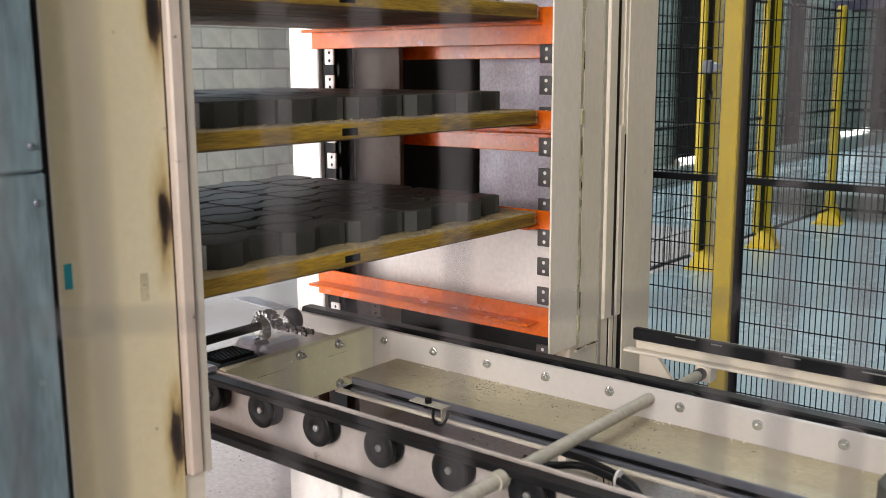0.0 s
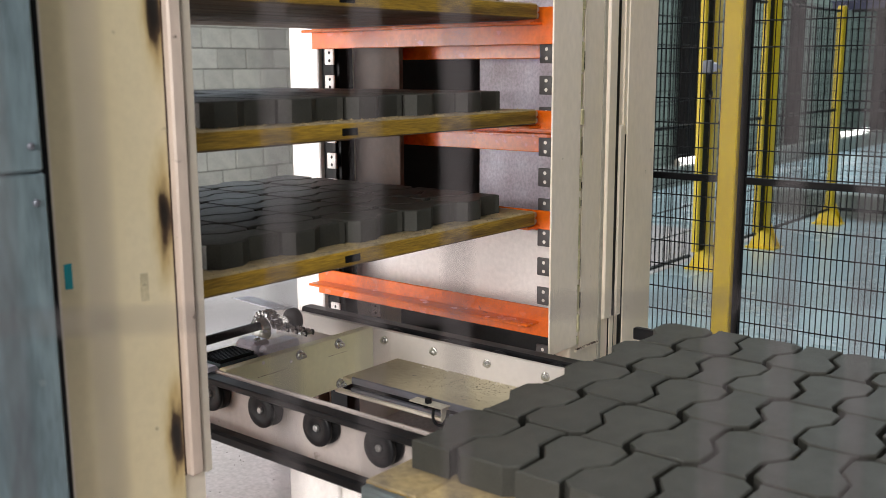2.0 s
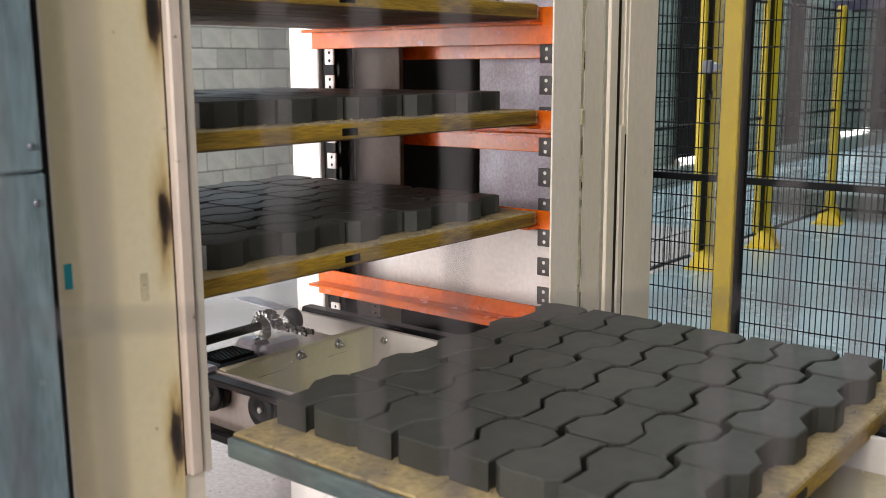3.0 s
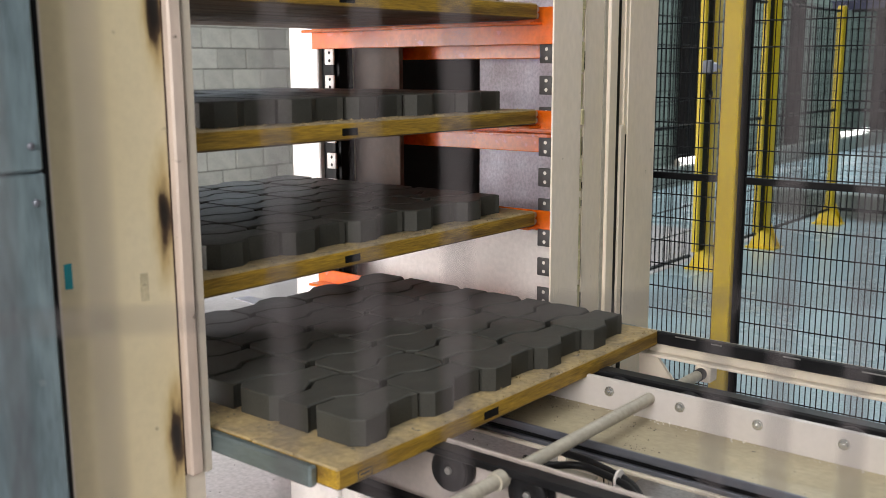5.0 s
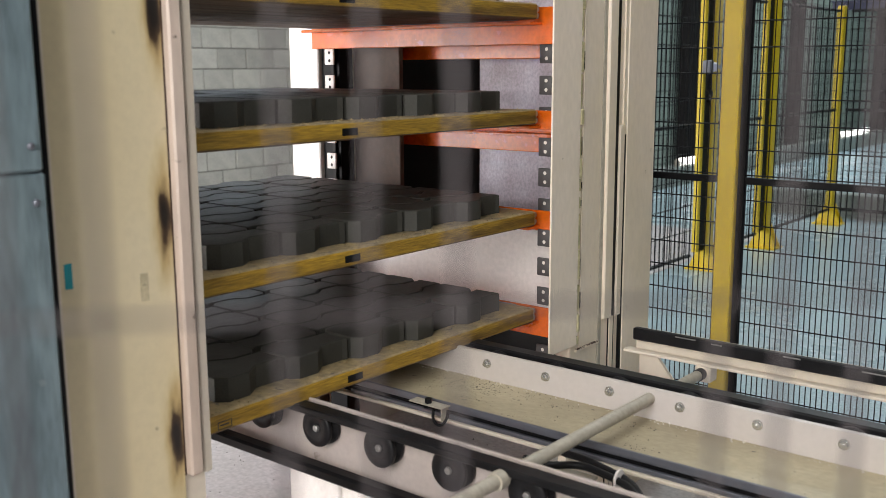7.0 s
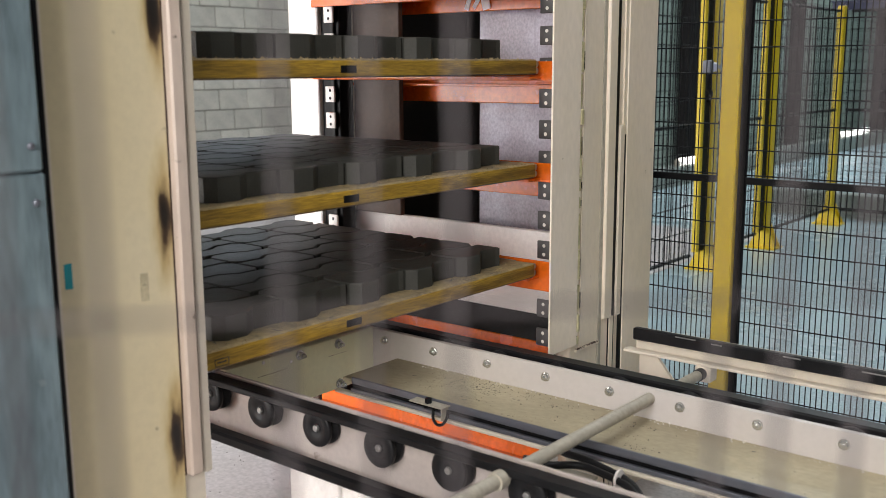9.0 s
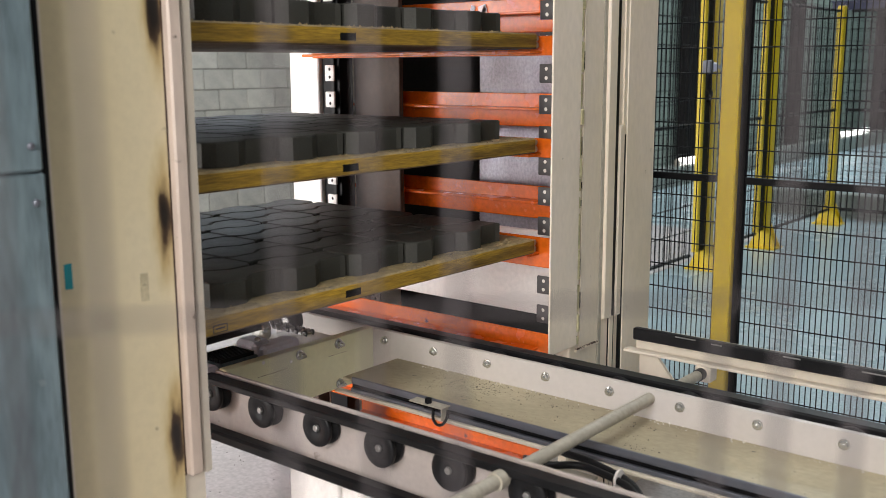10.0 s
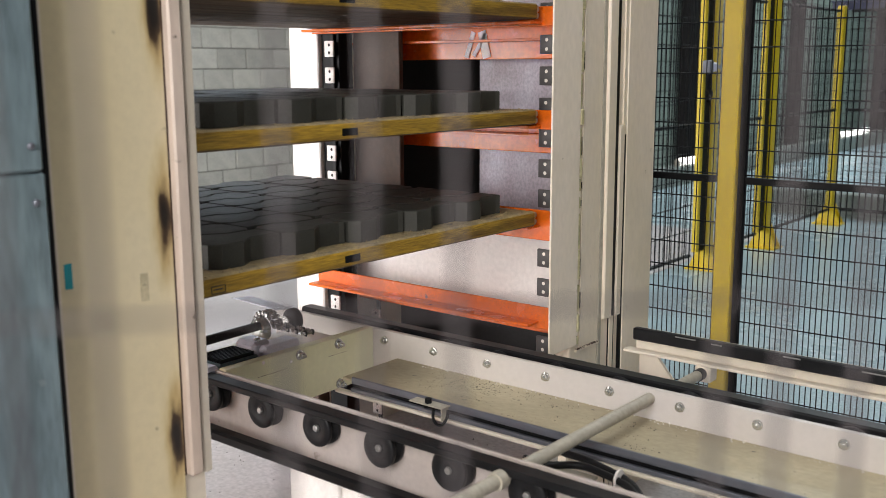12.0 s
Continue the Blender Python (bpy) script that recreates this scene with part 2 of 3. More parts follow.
def box(x0, x1, y0, y1, z0, z1, bevel=0.004, bm=None):
    bm = bm or bmesh.new()
    r = bmesh.ops.create_cube(bm, size=1)
    vs = r["verts"]
    bmesh.ops.scale(bm, verts=vs, vec=(abs(x1 - x0), abs(y1 - y0), abs(z1 - z0)))
    bmesh.ops.translate(bm, verts=vs, vec=((x0 + x1) / 2, (y0 + y1) / 2, (z0 + z1) / 2))
    if bevel:
        es = list({e for v in vs for e in v.link_edges})
        bmesh.ops.bevel(bm, geom=es, offset=bevel, segments=1, affect="EDGES")
    return bm


def rod(a, b, r, seg=16, bm=None, r2=None):
    """A round bar from a to b."""
    bm = bm or bmesh.new()
    a, b = Vector(a), Vector(b)
    d = b - a
    m = Matrix.Translation((a + b) / 2) @ d.to_track_quat("Z", "Y").to_matrix().to_4x4()
    bmesh.ops.create_cone(bm, cap_ends=True, segments=seg, radius1=r, radius2=r if r2 is None else r2, depth=d.length, matrix=m)
    return bm


def prism(pts, z0, z1, bm=None, bevel=0.0):
    """An upright prism on the outline pts."""
    bm = bm or bmesh.new()
    f = bm.faces.new([bm.verts.new((x, y, z0)) for x, y in pts])
    f.normal_update()
    if f.normal.z > 0:
        f.normal_flip()
    r = bmesh.ops.extrude_face_region(bm, geom=[f])
    top = [v for v in r["geom"] if isinstance(v, bmesh.types.BMVert)]
    bmesh.ops.translate(bm, verts=top, vec=(0, 0, z1 - z0))
    if bevel:
        es = [e for e in bm.edges if all(v in top for v in e.verts)]
        bmesh.ops.bevel(bm, geom=es, offset=bevel, segments=1, affect="EDGES")
    bmesh.ops.recalc_face_normals(bm, faces=bm.faces)
    return bm


def lathe(profile, at, axis="Y", seg=28, bm=None, smooth=True):
    """A turned body: (radius, offset along the axis) pairs."""
    bm = bm or bmesh.new()
    rings = []
    for r, o in profile:
        ring = []
        for i in range(seg):
            a = 2 * math.pi * i / seg
            c, s = r * math.cos(a), r * math.sin(a)
            p = {"Y": (c, o, s), "X": (o, c, s), "Z": (c, s, o)}[axis]
            ring.append(bm.verts.new(Vector(at) + Vector(p)))
        rings.append(ring)
    for p, q in zip(rings, rings[1:]):
        for i in range(seg):
            bm.faces.new((p[i], p[(i + 1) % seg], q[(i + 1) % seg], q[i]))
    bm.faces.new(rings[0])
    bm.faces.new(rings[-1])
    bmesh.ops.recalc_face_normals(bm, faces=bm.faces)
    for f in bm.faces:
        f.smooth = smooth and len(f.verts) == 4
    return bm


def cable(points, r, name, mat, parent, label=""):
    """A bent cable through points, as a mesh."""
    cu = bpy.data.curves.new(name, "CURVE")
    cu.dimensions, cu.bevel_depth, cu.bevel_resolution, cu.resolution_u = "3D", r * K, 3, 8
    sp = cu.splines.new("BEZIER")
    sp.bezier_points.add(len(points) - 1)
    for b, p in zip(sp.bezier_points, points):
        b.co = (Vector(p) - BASE[parent.name]) * K
        b.handle_left_type = b.handle_right_type = "AUTO"
    tmp = bpy.data.objects.new("tmp", cu)
    scene.collection.objects.link(tmp)
    me = bpy.data.meshes.new_from_object(tmp.evaluated_get(bpy.context.evaluated_depsgraph_get()))
    bpy.data.objects.remove(tmp)
    me.materials.clear()
    me.materials.append(mat)
    for f in me.polygons:
        f.use_smooth = True
    ob = new(name, me)
    ob.parent = parent
    return tagged(ob, label)


def chips(n, x0, x1, y0, y1, z, size, clump=1.0):
    """Loose crumbs strewn over a level rectangle: small ragged tetrahedra, thicker in clumps."""
    bm = bmesh.new()
    seeds = [(random.uniform(x0, x1), random.uniform(y0, y1)) for _ in range(max(3, n // 14))]
    for _ in range(n):
        if random.random() < clump:
            sx, sy = random.choice(seeds)
            x = min(x1, max(x0, random.gauss(sx, 0.035)))
            y = min(y1, max(y0, random.gauss(sy, 0.018)))
        else:
            x, y = random.uniform(x0, x1), random.uniform(y0, y1)
        s = size * random.uniform(0.4, 1.4)
        vs = [bm.verts.new((x + s * random.uniform(-1, 1), y + s * random.uniform(-1, 1), z - 0.001)) for _ in range(3)]
        top = bm.verts.new((x + s * random.uniform(-.3, .3), y + s * random.uniform(-.3, .3), z + s * random.uniform(0.4, 1.0)))
        bm.faces.new(vs)
        for i in range(3):
            bm.faces.new((vs[i], vs[(i + 1) % 3], top))
    bmesh.ops.recalc_face_normals(bm, faces=bm.faces)
    return bm


# ---- the hall ----
def holed(x0, x1, y0, y1, z0, z1, holes, axis):
    """A slab with rectangular openings: a grid of boxes round the holes. axis: 'z' ceiling, 'y' or 'x' a wall across that axis."""
    bm = bmesh.new()
    u0, u1 = (y0, y1) if axis == "x" else (x0, x1)
    us = sorted({u0, u1, *[h[0] for h in holes], *[h[1] for h in holes]})
    lo, hi = (y0, y1) if axis == "z" else (z0, z1)
    vs = sorted({lo, hi, *[h[2] for h in holes], *[h[3] for h in holes]})
    for a, b in zip(us, us[1:]):
        for c, d in zip(vs, vs[1:]):
            if any(h[0] <= (a + b) / 2 <= h[1] and h[2] <= (c + d) / 2 <= h[3] for h in holes):
                continue
            if axis == "z":
                box(a, b, c, d, z0, z1, 0, bm)
            elif axis == "x":
                box(x0, x1, a, b, c, d, 0, bm)
            else:
                box(a, b, y0, y1, c, d, 0, bm)
    return bm


tagged(part("floor", box(-16, 6, -5, 35, -0.2, 0, 0), FLOOR), "pale blue-grey sealed concrete floor with stains", "floor", kind="structure")
tagged(part("pavement", box(-10.5, 3.0, -2.0, 4.1, 0.0, 0.006, 0), SLAB), "pale warm-grey concrete slab under the lift", "floor", kind="structure")
tagged(part("pavement", box(-10.5, -4.3, 4.1, 11.0, 0.0, 0.006, 0), SLAB), "pale warm-grey concrete slab behind the lift", "floor", kind="structure")
tagged(part("pavement", box(-4.29, -2.0, 4.101, 5.4, 0.0, 0.006, 0), SLAB), "pale warm-grey concrete slab beside the lift", "floor", kind="structure")
# The opening high in this wall is added for the sheen light.
wall_west = tagged(part("wall_west", holed(-10.9, -10.52, -5, 11.4, 0, 9, [(4.0, 10.0, 3.1, 4.9)], "x"), MORTAR), "bare concrete block wall with an unseen opening added for the west light", "wall", kind="structure")
tagged(part("wall_return", box(-10.52, -8.0, 11.0, 11.4, 0, 9, 0), MORTAR), "short return of the block wall", "wall", kind="structure")
tagged(part("wall_aisle", box(-8.4, -8.0, 11.4, 35, 0, 9, 0), BLOCKWORK), "grey-green concrete block wall along the aisle", "wall", kind="structure")
tagged(part("wall_north", box(-16, 6, 34.0, 34.4, 0, 9, 0), BLOCKWORK), "grey-green block wall at the far end", "wall", kind="structure")
# Out of view: set close to the conveyor to darken its right end.
tagged(part("wall_east", box(1.9, 2.2, -5, 8.0, 0, 9, 0), BOUNCE_CUT), "unseen dark wall added beside the conveyor to block light", "wall", kind="structure")
tagged(part("wall_east_far", box(5.6, 6, 8.0, 35, 0, 9, 0), BOUNCE_CUT), "unseen dark wall that closes the hall and cuts bounce", "wall", kind="structure")
tagged(part("kerb", box(-7.55, -7.25, 11.5, 33.5, 0, 0.30, 0.01), KERB), "grey-green concrete kerb along the aisle", "kerb", kind="structure")


tagged(part("ceiling", holed(-16, 6, -5, 35, 9.0, 9.2, [(-8, 0, 18.5, 21.5), (-6, 2, 8.2, 9.8), (-3.3, -0.3, 1.2, 3.6), (-7.6, -6.0, 0, 8)], "z"), ROOFING),
       "grey roof sheeting with long skylights", "ceiling", kind="structure")
# South wall, out of view, kept dark to weaken frontal fill light.
tagged(part("wall_south", holed(-16, 6, -3.3, -3.0, 0, 9, [(-9.0, -4.0, 0.0, 4.0), (-1.7, 1.5, 1.8, 4.8)], "y"), BOUNCE_CUT), "unseen dark wall that cuts bounce, with a wide doorway and a window band", "wall", kind="structure")


# ---- pallets with pavers ----
PAV = [(.003, -.064), (.031, -.0945), (.112, -.0945), (.172, -.055), (.266, -.055), (.285, -.062),
       (.285, .062), (.266, .055), (.172, .055), (.112, .0945), (.031, .0945), (.003, .064)]


def paver_mesh():
    """An interlocking paver, an octagon head and a narrow tail, with a worn upper edge."""
    g = 0.0038
    pts = []
    for y, x in PAV:
        pts.append((x - math.copysign(g, x), (y - 0.144) * 0.968))
    return mesh_of(prism(pts, 0, 0.073, bevel=0.0035), "paver", PAVER)


PAVER_MESH = paver_mesh()
PAL_D, PAL_Y0, PAL_Y1, PAL_T = 1.31, 1.603, 3.265, 0.062


def pallet(x, z, label, stamped=False):
    """A timber production pallet: boards, two steel edge channels, forty pavers lie on it as one load."""
    p = thing("pallet", (x, 2.44, z), label, "pallet", "pallets of the lift")
    n = 8
    w = PAL_D / n
    for i in range(n):
        x1 = x - i * w
        bm = box(x1 - w + 0.002, x1, PAL_Y0, PAL_Y1, z + 0.004, z + PAL_T, 0.005)
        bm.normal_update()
        # downward faces take the timber with shade in its colour
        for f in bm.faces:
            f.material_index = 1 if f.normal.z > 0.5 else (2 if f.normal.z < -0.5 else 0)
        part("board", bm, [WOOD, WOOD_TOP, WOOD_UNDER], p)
    for y0, y1 in ((PAL_Y0 - 0.028, PAL_Y0 - 0.001), (PAL_Y1 + 0.001, PAL_Y1 + 0.028)):
        part("edge_channel", box(x - PAL_D + 0.012, x - (0.07 if y0 < 2 else 0.101), y0, y1, z + 0.002, z + PAL_T - 0.004, 0.006), EDGE_STEEL, p, "grey-teal steel channel on the pallet's end")
    for dz in (0.018, 0.044):
        part("rod_end", rod((x - 0.10, PAL_Y1 + 0.016, z + dz), (x - 0.012, PAL_Y1 + 0.016, z + dz), 0.0125, 10), STEEL_DULL, p, "dull steel rod end")
    part("slot", prism([(x + 0.0005, 2.195), (x + 0.0025, 2.195), (x + 0.0025, 2.262), (x + 0.0005, 2.262)], z + 0.019, z + 0.042), BLACK, p, "dark slot in the front board")
    if stamped:
        for y0, y1, z0, z1 in ((1.672, 1.722, .033, .035), (1.672, 1.722, .012, .014), (1.672, 1.674, .012, .035), (1.720, 1.722, .012, .035), (1.680, 1.712, .022, .026)):
            part("stamp_bar", box(x, x + 0.0015, y0, y1, z + z0, z + z1, 0), CRUMB, p, "faded dark stamp")
    part("grit", chips(260, x - 0.075, x - 0.004, PAL_Y0 + 0.02, PAL_Y1 - 0.02, z + PAL_T, 0.006, 0.6), WOOD_TOP, p, "concrete crumbs along the edge")["kind"] = "stuff"
    for i in range(8):
        flip = i % 2
        for j in range(5):
            cy = 1.718 + 0.2845 * (j + 0.5) + random.uniform(-1, 1) * 0.0025
            cx = x - 0.142 - 0.152 * i + random.uniform(-1, 1) * 0.0025
            piece("paver", PAVER_MESH, p, (cx, cy, z + PAL_T + 0.001), (math.pi if flip else 0) + random.uniform(-1, 1) * 0.012)
    return p


X_STOP, PITCH, SEAT, REST = -2.2, 0.402, 0.368, -0.027   # where pallets stop; lift pitch; first seat and the pallet on the belts, from RAIL
moving_pallet = pallet(X_STOP, RAIL + REST, "stamped timber pallet of fresh grey pavers coming along the conveyor", True)
lift_pallets = [pallet(X_STOP, RAIL + SEAT + PITCH * (k - 1), "timber pallet of fresh grey pavers resting on orange lift bars") for k in (1, 2, 3)]


# ---- lift: chains with clips and orange bars ----
CHAIN_PITCH = 0.40


def clip_mesh(plate, holes):
    """A chain plate with two holes, turned to -y."""
    bm = box(-0.03, 0.03, -0.006, 0.006, -0.037, 0.037, 0.003)
    for dz in (-0.018, 0.018):
        lathe([(0.0075, -0.0055), (0.0075, -0.0066)], (0.004, 0, dz), "Y", 10, bm)
    for f in bm.faces:
        f.material_index = 1 if f.calc_center_median().y < -0.0061 else 0
    return mesh_of(bm, "clip", [plate, holes])


CLIP_FRONT = clip_mesh(GREY_CLIP, PAPER)
# Back clips are white for the strong light that falls on them.
CLIP_BACK_LIT = clip_mesh(WHITE, BLACK)


def lift_strand(name, y, side, k0, k1, label, drop={}):
    """One side of the lift: two chains with clips and the orange bars they carry. side: -1 bars stick out to -y, 1 to +y."""
    t = thing(name, (-2.8, y, RAIL), label, "lift chain", "lift strands")
    for x, xc in ((-2.207, -2.172), (-3.42, -3.42)):
        part("chain", box(xc - 0.012, xc + 0.012, y + 0.02, y + 0.034, RAIL - 0.60, RAIL + 1.9, 0.003), DARK, t, "dark steel roller chain")
        for i in range(-4, 15):
            piece("clip", CLIP_FRONT if x > -3 else CLIP_BACK_LIT, t, (x, y + 0.006, RAIL - 0.052 + 0.122 * i))
    for k in range(k0, k1):
        f = RAIL + SEAT - 0.001 + CHAIN_PITCH * (k - 1)
        bar = part("bar", box(-3.52, -2.165, y - 0.012, y, f - drop.get(k, 0.085), f + 0.058, 0.003), ORANGE, t, "orange angle bar")
        ya, yb = sorted((y - 0.012, y - 0.012 + side * 0.085))
        part("flange", box(-3.50, -2.215, ya, yb, f - 0.012, f, 0.003), ORANGE, bar)
    return t


strand_far = lift_strand("lift_strand", 3.335, -1, -2, 5, "orange bars on two upright chains that lift the pallets", {-2: 0.05, -1: 0.035, 0: 0.065, 1: 0.018, 2: 0.018})
strand_near = lift_strand("lift_strand", 1.54, 1, -2, 5, "orange bars on two upright chains near the front column")
strand_back = lift_strand("lift_strand", 3.62, -1, -2, 6, "orange bars on the returning side of the chains")
_f = RAIL + SEAT - 0.001 + CHAIN_PITCH * 3
for _x, _w, _t in ((-2.79, 0.012, 0.35), (-2.71, 0.022, -0.25), (-2.735, 0.010, 0.6)):
    bm = box(-_w, _w, -0.002, 0.002, -0.06, 0.06, 0.001)
    bmesh.ops.rotate(bm, verts=bm.verts, cent=(0, 0, 0), matrix=Matrix.Rotation(_t, 3, "Y"))
    bmesh.ops.translate(bm, verts=bm.verts, vec=(_x, 3.603, _f - 0.02))
    part("tape_scrap", bm, WHITE, strand_back, "torn clear tape stuck to the bar")
strand_back.location.z += -0.052 * K

# ---- lift columns ----
ZT = 4.2


def front_column():
    c = thing("lift_column", (-2.3, 3.6, 0), "tall cream-painted steel column of the lift, scuffed", "column", "lift columns")
    part("web", box(-2.20, -2.112, 3.40, 4.06, 0, ZT, 0.006), COLUMN, c)
    part("face_plate", box(-2.104, -2.096, 3.222, 3.425, 0.80, ZT, 0.002), COLUMN, c)
    part("channel_plate", box(-2.112, -2.106, 3.464, 3.61, 0.78, ZT, 0.002), COLUMN, c)
    part("strip_shadow_gap", box(-2.112, -2.104, 3.612, 3.634, 0.60, ZT, 0), TUBE, c, "dull joint beside the strip")
    part("guide_strip", box(-2.112, -2.09, 3.635, 3.70, 0.868, 2.215, 0.004), COLUMN, c)
    part("guide_strip", box(-2.112, -2.095, 3.746, 3.785, 0.862, 1.69, 0.004), COLUMN, c)
    part("gap", box(-2.112, -2.105, 3.701, 3.745, 0.0, ZT, 0), BLACK, c, "dark joint between the strips")
    # The guide strip's shadow line, laid in as a black sliver.
    part("gap", box(-2.112, -2.103, 3.786, 3.808, 0.0, 1.65, 0), BLACK, c, "black line for the shadow beside the strip")
    part("strip_backing", box(-2.112, -2.104, 3.786, 3.808, 1.651, ZT, 0), COLUMN, c)
    part("strip_foot", box(-2.1045, -2.101, 3.701, 3.732, 0.0, 0.866, 0), COLUMN, c)
    part("end_plate", box(-2.111, -2.10, 3.810, 4.062, 0.0, ZT, 0.004), COLUMN, c)
    z = 0.80
    while z < 2.5:
        h = random.uniform(0.03, 0.16)
        w = random.uniform(0.014, 0.03)
        part("weld_bead", box(-2.112, -2.100 + random.uniform(0, 0.006), 3.4255, 3.4255 + w, z, z + h, 0.004), WELD, c, "ragged weld seam")
        if random.random() < 0.55:
            part("weld_gap", box(-2.112, -2.1015, 3.427 + w, 3.433 + w, z + 0.01, z + h * 0.7, 0), DARK, c, "dark gap beside the weld")
        z += h + random.uniform(0.0, 0.03)
    part("rust", chips(120, -2.107, -2.099, 3.435, 3.60, 0.779, 0.005, 0.8), BROWN, c, "flaking rust on the ledge")["kind"] = "stuff"
    part("ledge", box(-2.1115, -2.098, 3.43, 3.61, 0.768, 0.779, 0.002), COLUMN, c)
    return c


front_column()


def near_column():
    c = thing("lift_column", (-2.3, 1.3, 0), "cream-painted steel column with scorched weld marks and turquoise tape", "column", "lift columns")
    part("web", box(-2.42, -2.112, 0.70, 1.560, 0, ZT, 0.006), CREAM, c)
    part("face_plate", box(-2.111, -2.10, 0.72, 1.487, 0, ZT, 0.004), CREAM_SCORCHED, c)
    part("guide_strip", box(-2.111, -2.075, 1.488, 1.527, 0.88, ZT, 0.005), STRIP, c, "raised angle strip, rubbed")
    part("guide_strip", box(-2.111, -2.09, 1.540, 1.567, 0.87, ZT, 0.004), CREAM, c)
    part("slot", box(-2.1115, -2.098, 1.5275, 1.5395, 0.88, ZT, 0), DARK, c, "dark slot between the strips")
    part("edge_line", box(-2.1005, -2.0985, 1.4835, 1.4875, 0.88, ZT, 0), BROWN, c, "brown joint line")
    part("smudge", prism([(-2.0995, 1.383), (-2.0985, 1.383), (-2.0985, 1.405), (-2.0995, 1.405)], 1.37, 1.44), CREAM_DIRTY, c, "dull brown smudge")
    part("edge_flange", box(-2.1005, -2.0975, 1.10, 1.172, 0, ZT, 0.001), CREAM, c, "paler bent edge")
    part("tape", box(-2.0998, -2.0985, 1.184, 1.203, 1.435, 1.495, 0), TAPE, c, "strip of turquoise tape")
    return c


near_column()

c = thing("lift_column", (-3.6, 3.3, 0), "bright cream steel column at the back of the lift", "column", "lift columns")
part("web", box(-3.705, -3.505, 3.345, 3.46, 0.5, ZT, 0.006), WHITE, c)
part("foot", box(-3.66, -3.58, 3.36, 3.44, 0.0, 0.5, 0.004), BROWN, c, "brown primed foot")
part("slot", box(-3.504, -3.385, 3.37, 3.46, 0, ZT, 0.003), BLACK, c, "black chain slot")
part("side_plate", box(-3.384, -3.09, 3.461, 3.49, 1.25, ZT, 0.004), BROWN, c, "brown primed plate")
part("outer_plate", box(-3.66, -3.63, 3.461, 4.06, 0, ZT, 0.004), CREAM, c)
c = thing("lift_column", (-3.6, 1.4, 0), "cream steel column at the back of the lift", "column", "lift columns")
part("web", box(-3.66, -3.466, 1.42, 1.535, 0, ZT, 0.006), CREAM, c)
part("outer_plate", box(-3.66, -3.63, 0.72, 1.42, 0, ZT, 0.004), CREAM, c)

c = thing("lift_back_panel", (-2.8, 3.75, 0), "sheet metal panels closing the side of the lift", "panel")
part("zinc_sheet", box(-2.84, -2.205, 3.74, 3.752, 0.9, ZT, 0.002), SHEET, c, "scratched galvanised sheet")
part("lower_panel", box(-3.46, -2.205, 3.50, 3.53, 0.88, 1.245, 0.004), WHITE, c, "cream lower panel")
# Added dark backing: gives the open cavity its deep shade by colour.
part("cavity_wall", box(-3.75, -2.2, 4.065, 4.08, 0.42, ZT, 0.002), DARK, c, "dark backing that stands for the shade of the cavity behind the chains")
# Brown fill added low down so the floor gap reads as shaded.
part("kick_plate", box(-3.75, -2.0, 4.062, 4.078, 0.008, 0.418, 0.002), BROWN, c, "added brown fill that keeps the gap under the conveyor dim")

# teal steel post before the near column
c = thing("steel_post", (-1.95, 0.9, 0), "scratched blue-grey steel post with a joint", "post")
part("lower_sheet", box(-2.06, -1.99, 0.60, 1.098, 0, 1.722, 0.006), TEAL, c)
part("upper_sheet", box(-2.06, -1.985, 0.60, 1.092, 1.726, ZT, 0.006), TEAL, c)
# The shadow band beside the near column, made as a black strip.
part("seal", box(-2.06, -2.0, 1.099, 1.113, 0, ZT, 0.003), BLACK, c, "black strip for the shadow between post and column")
part("bolt", lathe([(0.008, 0), (0.008, 0.005), (0.004, 0.009)], (-1.985, 1.065, 1.78), "X", 10), SLATE, c)
part("bolt", lathe([(0.008, 0), (0.008, 0.005), (0.004, 0.009)], (-1.99, 1.07, 1.66), "X", 10), SLATE, c)

# ---- conveyor ----
XE = 1.6
c = thing("roller_conveyor", (-1.0, 2.4, 0), "cream steel pallet conveyor with black belts on rollers", "conveyor")
near_plate = part("near_side_plate", box(-2.75, XE, 2.022, 2.034, RAIL - 0.245, RAIL - 0.0122, 0.002), CREAM_SHADED, c)
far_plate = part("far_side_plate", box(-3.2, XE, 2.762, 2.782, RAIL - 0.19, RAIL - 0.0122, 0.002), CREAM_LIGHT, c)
part("near_belt", box(-2.75, XE, 1.960, 2.012, RAIL - 0.038, RAIL - 0.0155, 0.004), RUBBER, c, "black belt")
part("far_belt", box(-3.12, XE, 2.84, 2.90, RAIL - 0.042, RAIL - 0.014, 0.006), RUBBER, c, "black belt")
part("lower_tube", box(-2.75, XE, 1.94, 1.99, RAIL - 0.222, RAIL - 0.185, 0.008), BLACK, c, "black lower return belt")
WHEEL = mesh_of(lathe([(0.018, 0.004), (0.024, 0.0), (0.056, -0.002), (0.059, 0.002), (0.059, 0.012), (0.045, 0.016), (0.045, 0.028), (0.059, 0.032), (0.059, 0.046), (0.02, 0.048)], (0, 0, 0), "Y", 28), "wheel", RUBBER)
BOLT = mesh_of(lathe([(0.017, 0), (0.017, 0.004), (0.0115, 0.005), (0.0115, 0.015), (0.006, 0.0155), (0.006, 0.022)], (0, 0, 0), "Y", 8, smooth=False), "bolt", STEEL)
WHEEL_BOLT = mesh_of(lathe([(0.011, 0), (0.011, 0.007), (0.009, 0.009)], (0, 0, 0), "Y", 6, smooth=False), "bolt", STEEL_DULL)
